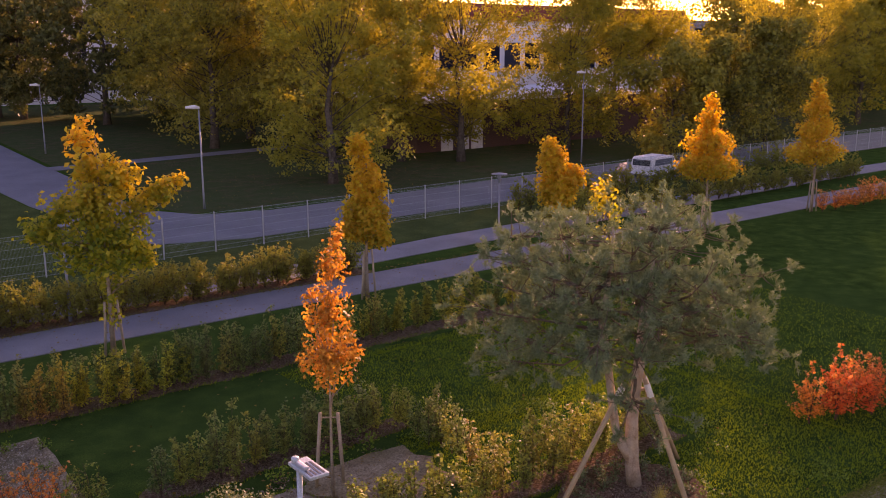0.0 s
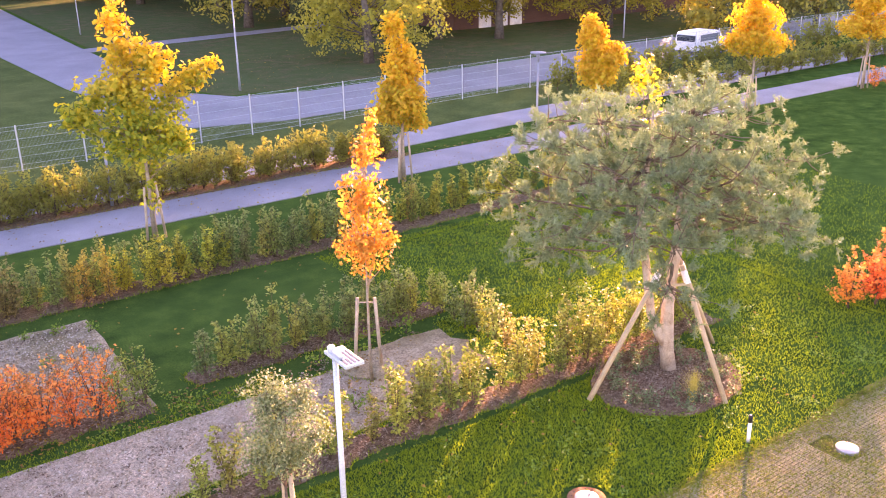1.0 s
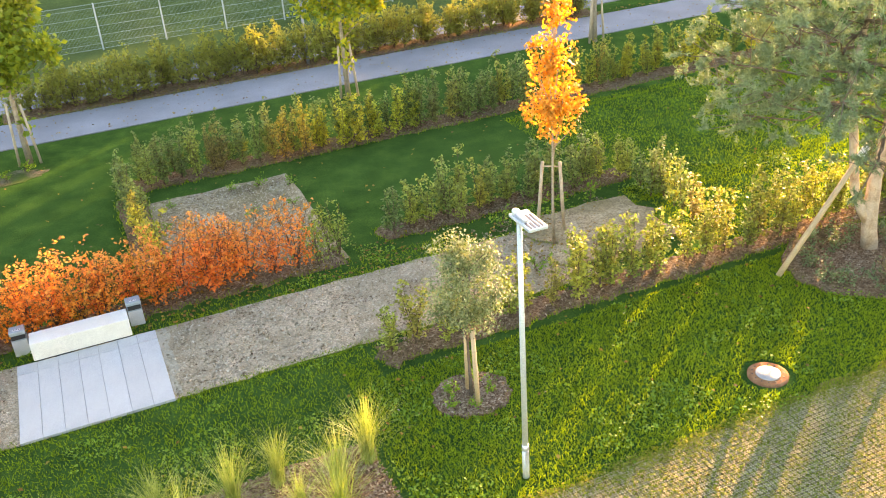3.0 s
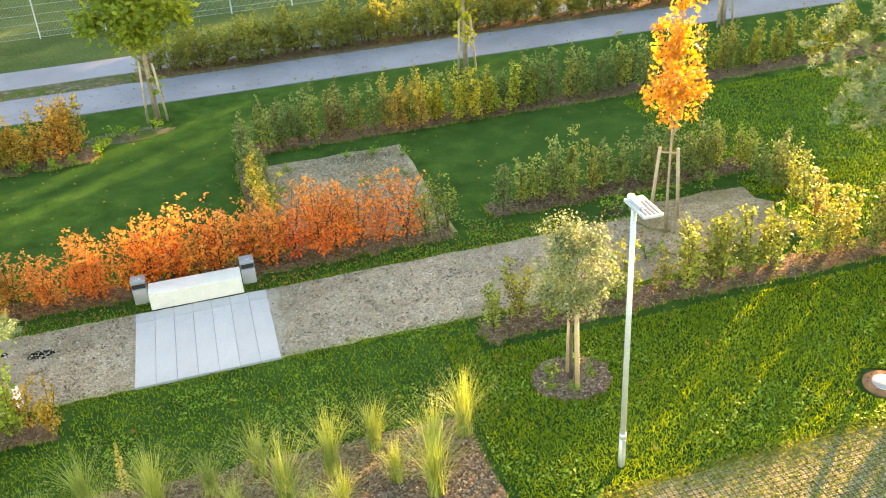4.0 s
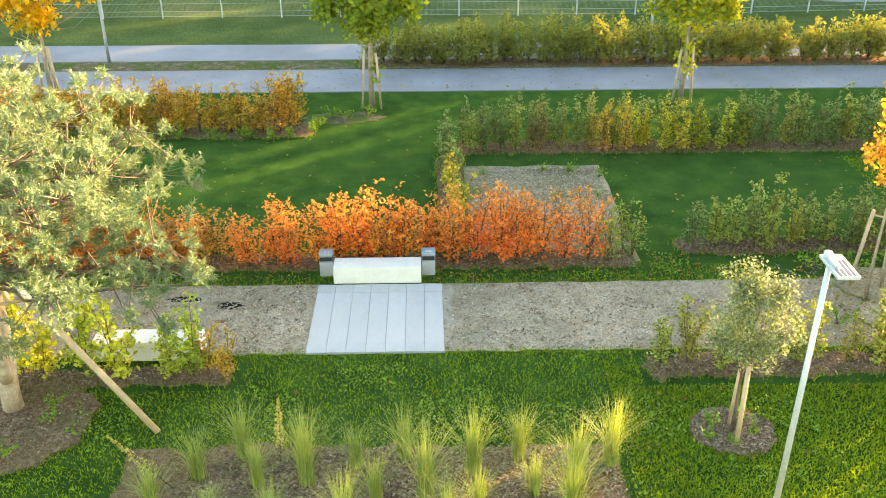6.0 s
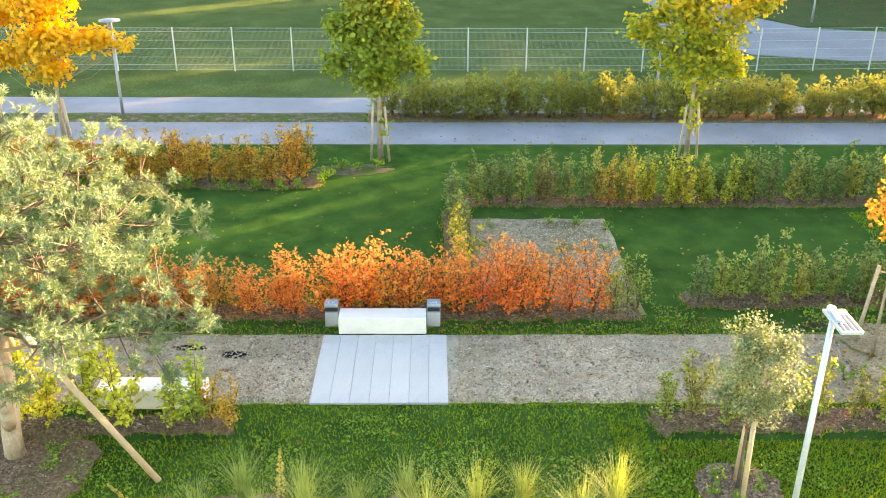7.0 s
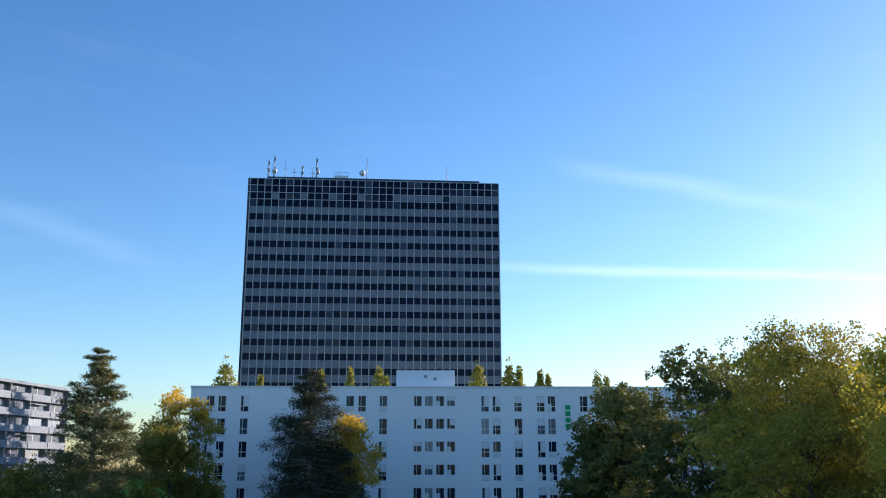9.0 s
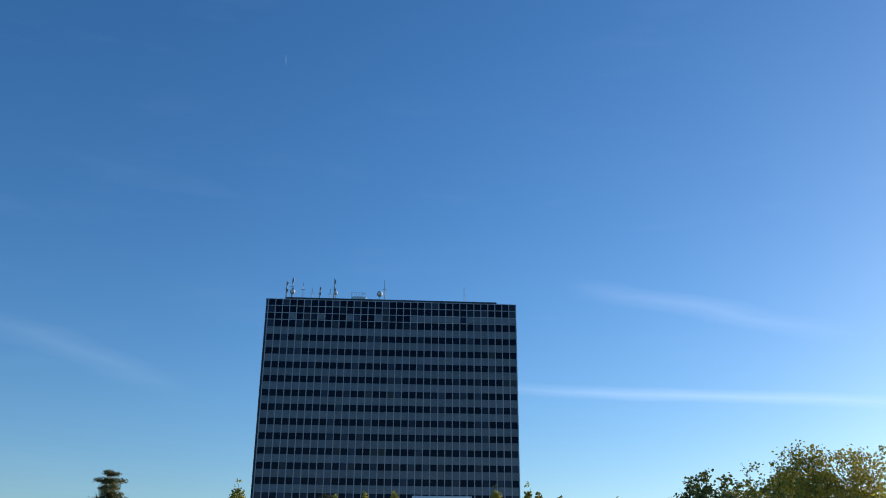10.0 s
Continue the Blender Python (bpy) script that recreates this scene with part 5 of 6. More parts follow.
cols = [368, 388, 427, 610, 631, 668, 846, 866, 904, 944, 963, 1020, 1040, 1080, 1110, 1150, 1190, 1230, 1290, 1330, 1390]
for r_ in range(5):
    for c_ in cols:
        maybe_blind_glint(window(white, WIN_A, fx(c_), WY - 0.02, fz(533.5 + 39 * r_)), "A")
    for c_ in (728, 747.5, 767, 786):
        maybe_blind_glint(window(white, WIN_B, fx(c_), WY - 0.02, fz(524 + 39 * r_)), "B")
for c_ in (363, 426, 726, 745, 765, 785, 905, 963, 982.5, 1002, 1022, 1042, 1061, 1081, 1101, 1140, 1180, 1220):
    window(white, WIN_C, fx(c_), WY - 0.02, fz(720))
part("door", boxed(fx(805), WY - 0.05, 0.0, fx(817), WY + 0.02, 2.2, 0.01), DARK, white, "dark entrance door")
sg = thing("sign", "green vertical lettering strip on the white wall", "sign", pose(0, 0, 0))
for k in range(4):
    part("bar", boxed(fx(994), WY - 0.12, 18.6 - 1.05 * k, fx(1003), WY - 0.02, 19.4 - 1.05 * k, 0.02), GREEN, sg)

# ---------- dark office tower ----------
TX0, TX1, TY, TH = -44.6, 22.4, 235.0, 84.2
tower = thing("office_tower", "tall dark glass office tower with pale mullions", "skyscraper", pose(TX1, TY, 0, 0, 0, 2.8) @ pose(-TX1, -TY, 0))


def roof_y(x, back):
    """A depth on the turned tower roof."""
    return TY + back - (TX1 - x) * math.tan(radians(2.8))


part("core", boxed(TX0, TY + 0.3, 0, TX1, TY + 20, TH, 0.1), plain("tower_dark_cladding", (0.02, 0.025, 0.035), 0.5), tower)
part("roof_setback", boxed(TX0 + 5, TY + 2, TH, TX1 - 5, TY + 16, TH + 1.0, 0.05), DARK, tower)
BAYS, FL = 35, 3.685
bw = (TX1 - TX0 - 0.8) / BAYS
floors = [72.67 - FL * i for i in range(20)]
for i, z in enumerate(floors):
    part("spandrel", boxed(TX0 + 0.7, TY + 0.08, z + 1.68, TX1 - 0.1, TY + 0.3, z + FL - 0.01), SPANDREL, tower)
for k in range(BAYS + 1):
    x = TX0 + 0.7 + bw * k
    part("mullion", boxed(x - 0.11, TY - 0.14, 0, x + 0.11, TY + 0.06, TH - 0.3), MULLION, tower)
for z in (83.9, 82.05, 80.12, 78.25):
    part("transom", boxed(TX0, TY - 0.02, z, TX1, TY + 0.05, z + 0.16), MULLION, tower)
pane = boxed(0.1, 0.0, 0, bw - 0.1, 0.1, 1.64)
PANE = bpy.data.meshes.new("pane")
pane.to_mesh(PANE)
pane.free()
count, rest = 0, bmesh.new()
for i, z in enumerate(floors):
    for k in range(BAYS):
        x = TX0 + 0.7 + bw * k
        if 1 <= i < 10 and count < 296:
            put("pane", PANE, TOWERGLASS, tower, at=pose(x, TY + 0.1, z + 0.03))
            count += 1
        else:
            box(rest, x + 0.1, TY + 0.1, z + 0.03, x + bw - 0.1, TY + 0.2, z + 1.67)
for k in range(BAYS):
    x = TX0 + 0.7 + bw * k
    for z in (76.45, 78.42, 80.29, 82.22):
        box(rest, x + 0.11, TY + 0.02, z, x + bw - 0.11, TY + 0.045, z + 1.66)
tagged(part("glazing", rest, TOWERGLASS, tower), kind="stuff")
# a few pale blinds behind the top floors
for k in (3, 7, 11, 15, 20, 21, 22, 23, 24, 25, 26, 28, 29, 30, 31, 32, 33, 34):
    x = TX0 + 0.7 + bw * k
    part("blind", boxed(x + 0.14, TY - 0.01, 78.5, x + bw - 0.14, TY + 0.012, 80.05), SPANDREL, tower)
masts = [(-40.5, 5.2, 0.12), (-39.0, 6.6, 0.09), (-36, 5.2, 0.05), (-33.5, 3.4, 0.06), (-31.5, 3.6, 0.09), (-28.6, 3.2, 0.06), (-27.6, 6.4, 0.12), (-13.9, 6.3, 0.08), (8.0, 4.6, 0.07)]
for x, h, rr in masts:
    ob = thing("antenna_mast", "thin radio antenna mast on the tower roof", "antenna", pose(x + 0.5, roof_y(x, 4), TH + 1.0), "roof antennas")
    tubes("mast", [([(0, 0, 0), (0, 0, h * 0.6), (0, 0, h)], (rr * 1.7, rr * 1.2, rr * 0.8))], MAST, ob, sides=6)
    if rr > 0.08:
        for z in (0.35, 0.75):
            part("panel_antenna", boxed(rr, -0.25, h * z, rr + 0.35, -0.05, h * z + 1.0, 0.03), MAST, ob)
    tubes("crossarm", [([(-0.6, 0, h * 0.55), (0.6, 0, h * 0.55)], (0.06, 0.06))], MAST, ob, sides=5)
for x, s in ((-38.2, 0.75), (-26.6, 0.6), (-14.6, 0.85)):
    ob = thing("satellite_dish", "white satellite dish on the tower roof", "satellite dish", pose(x, roof_y(x, 3.5), TH + 1.0), "roof dishes")
    tubes("stand", [([(0, 0, 0), (0, 0, 1.6)], (0.08, 0.08))], MAST, ob, sides=6)
    tubes("dish", [([(0, 0, 1.9), (0, -0.25, 1.9), (0, -0.4, 1.9)], (0.12, s * 0.7, s))], WHITE, ob, sides=18)
ob = thing("roof_plant", "boxy roof plant with a railing on the tower", "roof plant", pose(-20.3, roof_y(-20.3, 4), TH + 1.0, 0, 0, 2.8))
part("box", boxed(-2.0, -1, 0, 2.0, 1, 1.0, 0.05), STEEL, ob)
for k in range(9):
    part("rail_post", boxed(-2.0 + 0.5 * k - 0.04, -1.1, 1.0, -2.0 + 0.5 * k + 0.04, -1.0, 2.0), STEEL, ob)
part("rail", boxed(-2.1, -1.1, 1.95, 2.1, -1.0, 2.05), STEEL, ob)

# ---------- apartment block in the west ----------
apt = thing("apartment_building", "long grey apartment block with continuous rows of balconies", "building", pose(-65.0, 173, 0, 0, 0, 80))
part("wall", boxed(-90, 0, 0, 0, 14, 23.0, 0.05), GREYWALL, apt)
part("roof_edge", boxed(-90.3, -1.3, 23.0, 0.3, 14.3, 23.5, 0.05), PALEWALL, apt)
for k in range(15):
    x = -6 * k
    part("divider", boxed(x - 0.06, -0.8, 1.9, x + 0.06, 0, 23.0), PALEWALL, apt)
for fl in range(8):
    z = 1.9 + 2.68 * fl
    part("balcony_floor", boxed(-90, -1.0, z - 0.18, 0, 0, z), PALEWALL, apt)
    for k in range(15):
        x = -6 * k
        part("parapet", boxed(x - 5.9, -1.06, z - 0.2, x - 0.1, -0.98, z + 1.0, 0.02), PALEWALL if (fl + 2 * k) % 7 else GREYWALL, apt)
        w = new("window")
        w.parent = apt
        w.matrix_basis = pose(x - 5.2, -0.03, z + 0.3)
        part("pane", boxed(0, 0, 0, 4.2, 0.05, 1.95), APTGLASS, w)
        part("window_frame", boxed(1.95, -0.04, 0, 2.08, 0.0, 1.95), FRAME, w)
    if fl % 2 == 0:
        for k in range(6):
            part("awning", boxed(-90 + 14 * k + 1.5 * fl, -1.1, z + 1.9, -86.5 + 14 * k + 1.5 * fl, -0.2, z + 2.05), PALEWALL, apt)

# ---------- building with a red-brown roof edge in the east ----------
east = thing("school_building", "white building with a red-brown fascia and dark ground floor", "building", pose(0, 0, 0))
part("base_wall", boxed(45.6, 63.6, 0, 79, 81.5, 4.2), BROWNWALL, east)
part("terrace_edge", boxed(45.2, 63.2, 4.2, 79.4, 81.9, 4.5, 0.04), PLASTER, east)
part("upper_wall", boxed(60, 85, 0, 107, 99, 12.0, 0.05), PLASTER, east)
part("fascia", boxed(59.5, 84.5, 12.0, 107.6, 99.5, 13.85, 0.04), REDBAND, east)
for k in range(13):
    x = 61 + 3.3 * k
    w = new("window")
    w.parent = east
    w.matrix_basis = pose(x, 84.97, 6.2)
    part("pane", boxed(0, 0, 0, 2.5, 0.04, 3.2), GLASS, w)
    part("window_frame", boxed(-0.08, -0.04, -0.1, 2.58, 0.02, 0.0), FRAME, w)
part("window_strip", boxed(103.6, 84.94, 4.0, 105.8, 85.0, 11.4), GLASS, east)
for x in (48.2, 50.0, 51.6):
    part("door", boxed(x, 63.5, 0.0, x + 1.3, 63.6, 2.6, 0.02), FRAME, east, "white door")
far = thing("apartment_building", "pale apartment block behind autumn trees", "building", pose(0, 0, 0))
part("wall", boxed(70, 105, 0, 150, 118, 13.4, 0.05), GREYWALL, far)
for fl in range(4):
    for k in range(18):
        w = new("window")
        w.parent = far
        w.matrix_basis = pose(72 + 4.3 * k, 104.97, 1.5 + 3.0 * fl)
        part("pane", boxed(0, 0, 0, 2.2, 0.05, 1.5), GLASS, w)

# ---------- large trees ----------
def big_tree(x, y, h, rad, seed, material, label, leaves=9000, size=0.2, low=0.22, name="plane_tree", group="large trees by the drive", slim=1.0, gaps=0.38, clump=(14, 0.5)):
    r = np.random.default_rng(seed)
    lobes = []
    for i in range(40):
        a, t = r.random() * 6.283, r.random()
        z = h * (low + (0.93 - low) * t)
        prof = math.sqrt(max(0.06, 1 - ((t - 0.38) / 0.66) ** 2))
        q = rad * prof * (0.25 + 0.6 * r.random() ** 0.7)
        s = rad * (0.21 + 0.17 * r.random())
        lobes.append((q * math.cos(a), q * math.sin(a), min(z, h - s * 0.8), s, s, s * 0.85 * slim))
    lobes.append((0, 0, h * 0.55, rad * 0.6, rad * 0.6, h * 0.25))
    lobes.append((0, 0, h * 0.85, rad * 0.3, rad * 0.3, h * 0.13))
    return lobed_tree(name, label, group, x, y, lobes, leaves, size, material, BARK, 0.018 * h, h * low, seed, gaps, 0.45, 0.0, 0.11, edge=0.46, stop=0.6, forks=2, clump=clump)


P_LAB = "large plane tree with thinning yellow-green autumn leaves"
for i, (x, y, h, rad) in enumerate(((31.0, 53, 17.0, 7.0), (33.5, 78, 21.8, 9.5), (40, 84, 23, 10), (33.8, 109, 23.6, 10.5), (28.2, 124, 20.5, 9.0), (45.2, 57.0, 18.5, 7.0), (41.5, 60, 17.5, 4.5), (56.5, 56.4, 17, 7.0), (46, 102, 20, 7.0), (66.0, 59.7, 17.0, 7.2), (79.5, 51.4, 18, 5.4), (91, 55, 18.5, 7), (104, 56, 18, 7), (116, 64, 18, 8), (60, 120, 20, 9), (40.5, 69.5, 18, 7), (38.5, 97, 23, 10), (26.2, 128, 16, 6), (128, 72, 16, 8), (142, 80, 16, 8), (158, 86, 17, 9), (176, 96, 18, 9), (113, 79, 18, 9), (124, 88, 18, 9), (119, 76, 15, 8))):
    # leaf colours carry the light: backlit and sunny crowns lighter, shady ones darker
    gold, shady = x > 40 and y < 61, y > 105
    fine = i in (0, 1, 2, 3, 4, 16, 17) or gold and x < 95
    # crowns 5, 7 and 9 are thickened and raised to shade the lawn
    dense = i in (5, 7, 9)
    big_tree(x, y, h, rad, 800 + i, L_PLANEBACKLIT if gold else L_PLANESUNNY if i == 0 else L_PLANEGREEN if shady else L_PLANE, P_LAB, (30000 if dense else 24000 if gold else 38000 if i in (1, 2) else 28000 if y < 60 else 21000) if fine else 8000, (0.115 if dense else 0.095 if gold else 0.115 if y < 60 else 0.128 if y < 90 else 0.23) if fine else 0.26, 0.5 if i == 9 else 0.12, gaps=(0.1 if i in (5, 7) else 0.26 if dense else 0.42 if gold else 0.13) if fine else 0.24, clump=(26, 0.27 if y < 62 else 0.36) if fine else (20, 0.5))
# trees added behind the visible ones to keep the ground under them shaded
for i, (x, y, h, rad) in enumerate(((56, 112, 16, 9), (66, 134, 16, 9), (52, 128, 16, 8), (46, 116, 15, 7), (80, 128, 16, 9))):
    big_tree(x, y, h, rad, 880 + i, L_PLANE, "dense broadleaved tree added deep in the park for shade", 6000, 0.36, 0.05, "park_tree", "trees deep in the park", gaps=0.2)
for i, (x, y, h, rad) in enumerate(((-41, 113, 3.4, 3.0), (-33, 114, 3.0, 2.6), (-37, 116, 3.8, 3.0), (-29, 131, 4.5, 3.5), (-40, 134, 5, 4))):
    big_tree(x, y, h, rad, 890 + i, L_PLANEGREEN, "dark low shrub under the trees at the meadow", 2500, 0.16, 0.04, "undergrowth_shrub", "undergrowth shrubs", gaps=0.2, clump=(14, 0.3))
# added low trees; their height sets where the lawn's sunlit patch ends
for i, (x, y, h, rad) in enumerate(((61, 48.8, 9.6, 4.2), (66, 47.5, 10.5, 4.2), (71, 46.6, 11.3, 4.2))):
    big_tree(x, y, h, rad, 850 + i, L_PLANE, "low dense tree with olive leaves, added beyond the drive for shade", 9000, 0.16, 0.08, "small_tree", "low trees beyond the drive", gaps=0.08, clump=(18, 0.35))
big_tree(-34.3, 133, 20.6, 7.4, 830, L_LIMETREE, "broad tree with sunlit gold put into its top leaves", 28000, 0.2, 0.04, "lime_tree", "", gaps=0.05, clump=(20, 0.42))
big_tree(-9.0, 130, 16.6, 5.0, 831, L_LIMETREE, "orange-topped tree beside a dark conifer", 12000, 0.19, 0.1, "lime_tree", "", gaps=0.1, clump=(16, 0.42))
for i, (x, y, h, rad) in enumerate(((-48, 138, 10, 4.5), (-53, 132, 10.5, 4.5), (-58, 140, 9.5, 5), (-44, 128, 7, 3.5), (-65, 136, 9, 5))):
    big_tree(x, y, h, rad, 840 + i, L_PLANE, "small olive-green tree at the edge of the meadow", 5000, 0.2, 0.1, "small_tree", "small trees at the meadow")
for i, (x, h, r_) in enumerate(((-36.6, 30.2, 2.3), (-29.9, 26.9, 1.2), (-18.3, 27.6, 1.4), (-12.5, 28.0, 1.3), (-7.0, 28.8, 1.5), (-5.5, 26.6, 1.0), (12.3, 29.4, 1.9), (18.4, 30.1, 1.5), (20.4, 29.0, 1.1), (24.5, 27.8, 1.2), (26.0, 27.0, 1.0), (35.6, 27.4, 1.6), (37.5, 26.8, 1.2))):
    lobed_tree("poplar", "slim yellow-green poplar behind the white building", "poplars", x, 178, [(0, 0, h * 0.55, r_ * 1.3, r_ * 1.3, h * 0.3), (0, 0, h * 0.8, r_ * 1.1, r_ * 1.1, h * 0.14), (0.1, 0, h - 1.8, r_ * 0.55, r_ * 0.55, 2.2)], 2600, 0.3, L_POPLAR, BARK, 0.2, 5, 860 + i, 0.1 if i else 0.2, 0.5, 0.0)


def conifer(x, y, h, rad, seed, material, name, label, droop, dense, bare, tier=0.028, flat_=0.55):
    """A straight trunk with whorls of branches that carry flat sprays of needles."""
    r = np.random.default_rng(seed)
    ob = thing(name, label, "tree", pose(x, y, 0))
    tubes("trunk", [([(0, 0, 0), (0.1, 0, h * 0.3), (0, 0, h * 0.7), (0, 0, h)], (0.02 * h, 0.015 * h, 0.008 * h, 0.02))], PINEBARK, ob, sides=9)
    paths, P = [], []
    z = h * bare
    while z < h * 0.985:
        t = (z - h * bare) / (h * (1 - bare))
        L0 = rad * (1 - t) ** 0.7 * (0.55 + 0.45 * min(1, t * 5)) + 0.35
        for k in range(r.integers(4, 7)):
            a, L = r.random() * 6.283, L0 * (0.6 + 0.5 * r.random())
            d = Vector((math.cos(a), math.sin(a), 0))
            s, e = Vector((0, 0, z)), d * L + Vector((0, 0, z - droop * L + 0.12 * L))
            m = s.lerp(e, 0.55) - Vector((0, 0, droop * 0.2 * L))
            paths.append(([s, m, e], (0.0045 * h, 0.003 * h, 0.01)))
            n = int(dense * 2.3 * L)
            tt = r.random(n) ** 0.6
            base = np.where(tt[:, None] < 0.55, np.array(s) + (np.array(m) - np.array(s)) * (tt / 0.55)[:, None], np.array(m) + (np.array(e) - np.array(m)) * ((tt - 0.55) / 0.45)[:, None])
            w = 0.28 * L * (1.15 - tt)[:, None] + 0.18
            P.append(base + r.normal(size=(n, 3)) * w * np.array([0.75, 0.75, flat_]) + np.array([0, 0, 0.25 * flat_]))
        z += h * tier * (0.8 + 0.5 * r.random())
    tagged(tubes("branchwork", paths, PINEBARK, ob, sides=4), kind="stuff")
    P = np.concatenate(P)
    put("needles", quads_mesh("needles", leaf_quads(P, 0.14 * (0.6 + 0.8 * r.random(len(P))), r, 0.34, 0.5)), material, ob)


conifer(-36.2, 106, 22.8, 6.8, 900, L_BROWNPINE, "pine_tree", "tall sparse pine with brownish lower branches", -0.03, 54, 0.17, 0.030, 0.42)
conifer(-13.9, 124, 22.5, 9.4, 901, L_CONIFER, "spruce_tree", "dark dense spruce before the white building", 0.22, 42, 0.05)

lobed_tree("young_tree", "slim young tree with sparse yellow-green leaves", "", 20.5, 19.0, [(0, 0, 4.6, 0.45, 0.4, 0.7), (0.4, 0, 4.0, 0.4, 0.35, 0.4), (-0.5, 0, 4.3, 0.3, 0.3, 0.3), (0.1, 0, 3.2, 0.6, 0.5, 0.5)], 420, 0.075, L_MAPLE, BARK, 0.035, 2.2, 957, 0.35, 2.0)

# ---------- vehicles ----------
def vehicle(x, y, turn, L, W, H, hood, name, label):
    ob = thing(name, label, "vehicle", pose(x, y, 0.03, 0, 0, turn))
    b = bmesh.new()
    prof = [(-L / 2, 0.3), (L / 2, 0.3), (L / 2, 0.75), (L / 2 - hood, 0.95), (L / 2 - hood - 0.55, H), (-L / 2 + 0.25, H), (-L / 2, H * 0.62)]
    lo = [b.verts.new((px, -W / 2, pz)) for px, pz in prof]
    hi = [b.verts.new((px, W / 2, pz)) for px, pz in prof]
    b.faces.new(lo)
    b.faces.new(list(reversed(hi)))
    for i in range(len(prof)):
        j = (i + 1) % len(prof)
        b.faces.new((lo[j], lo[i], hi[i], hi[j]))
    bmesh.ops.recalc_face_normals(b, faces=b.faces)
    bmesh.ops.bevel(b, geom=list(b.edges), offset=0.06, segments=2, affect="EDGES")
    part("body", b, WHITE, ob)
    for s in (-1, 1):
        part("side_window", boxed(-L / 2 + 0.4, s * W / 2 - 0.01, H * 0.62, L / 2 - hood - 0.5, s * W / 2 + 0.012, H - 0.14), GLASS, ob)
        for wx in (-L / 2 + 0.75, L / 2 - 0.8):
            wh = tubes("wheel", [([(wx, s * W / 2 - 0.2 * s, 0.3), (wx, s * W / 2 + 0.01 * s, 0.3)], (0.3, 0.3))], BLACK, ob, sides=16)
            tubes("rim", [([(wx, s * W / 2, 0.3), (wx, s * W / 2 + 0.02 * s, 0.3)], (0.19, 0.17))], STEEL, wh, sides=12)
    part("windscreen", boxed(-L / 2 - 0.012, -W / 2 + 0.2, H * 0.62, -L / 2 + 0.1, W / 2 - 0.2, H - 0.16), GLASS, ob)
    return ob


vehicle(11.6, 126, 90, 4.8, 2.0, 1.95, 0.9, "van", "white delivery van parked before the white building")
vehicle(51.0, 41.9, 8, 4.3, 1.75, 1.48, 1.0, "car", "white car on the drive behind the fence")

vehicle(-72.5, 165, 20, 5.2, 2.0, 2.1, 0.8, "van", "white van parked before the apartment block")
hedge([(-8.6, 152.6), (-7.1, 152.6), (-2.9, 152.7), (0.3, 152.6), (3.2, 152.7), (1.6, 152.6), (8.5, 152.6)], variants(460, 1.7, 1.4, 220, 0.12, 3, 6), "shrub", "dark low shrub at the foot of the white wall", "shrubs at the wall", L_DIM, 29)

# ---------- small things of the ground ----------
def scatter(n, x0, x1, y0, y1, r):
    return np.stack([x0 + (x1 - x0) * r.random(n), y0 + (y1 - y0) * r.random(n)], axis=1)


BEDS = ((-16, 13.45, 11.3, 15.95), (0.9, 17.3, 4.5, 22), (-12, 16.3, 4.6, 17.8), (5.2, 16.7, 12, 17.95), (3.6, 12.4, 16.9, 13.45), (0.3, 22.4, 24, 24.1), (-14, 23.8, -3, 25.8), (-9, 12.45, -3.2, 13.2), (-4.7, 8.8, 2.9, 11.0), (6.9, 13.5, 11.1, 16.7), (2.4, -3, 30, 8.5), (-2.4, 30.5, 19.5, 33.75))


def on_lawn(p):
    ok = (p[:, 1] < 28.0) | ((p[:, 1] > 30.6) & (p[:, 1] < 31.6)) | (p[:, 1] > 33.8)
    for a, b, c, d in BEDS:
        ok &= ~((p[:, 0] > a) & (p[:, 0] < c) & (p[:, 1] > b) & (p[:, 1] < d))
    for cx, cy, q in ((4.7, 11.2, 0.44), (13.4, 11.4, 1.4), (-7, 11.6, 1.3), (9.19, 9.35, 0.43)):
        ok &= np.hypot(p[:, 0] - cx, p[:, 1] - cy) > q
    return p[ok]


r9 = np.random.default_rng(99)
p = on_lawn(np.concatenate([scatter(84000, -10, 20, 8.45, 13.5, r9), scatter(46000, 3, 13, 8.45, 13, r9), scatter(10000, -10, 20, 15.8, 16.6, r9), scatter(32000, 11, 20, 13.2, 22, r9), np.stack([20 + 10 * r9.random(26000) ** 1.9, 9 + 13 * r9.random(26000)], axis=1), np.stack([11 + 9 * r9.random(8000), 22 + 3 * r9.random(8000) ** 1.9], axis=1)]))
p = np.concatenate([p, np.stack([-12 + 20 * r9.random(5000), 13.5 + 0.06 * r9.normal(size=5000)], axis=1), np.stack([-12 + 24 * r9.random(4000), 15.9 + 0.05 * r9.normal(size=4000)], axis=1)])
p = p[~((p[:, 0] > -2.25) & (p[:, 0] < 0.3) & (p[:, 1] > 13.44) & (p[:, 1] < 15.95))]
edge = []
for pts in BED_EDGES:
    q0 = np.array(pts)
    q1 = np.roll(q0, -1, axis=0)
    m_ = np.maximum(1, (np.hypot(*(q1 - q0).T) * 60).astype(int))
    at_ = np.repeat(np.arange(len(q0)), m_)
    t_ = r9.random((len(at_), 1))
    edge.append(q0[at_] + (q1 - q0)[at_] * t_ + r9.normal(size=(len(at_), 2)) * 0.05)
p = np.concatenate([p] + edge)
n = len(p)
h_ = 0.028 + 0.03 * r9.random(n)
h_[-sum(len(q) for q in edge):] *= 1.6
a_ = r9.random(n) * 6.283
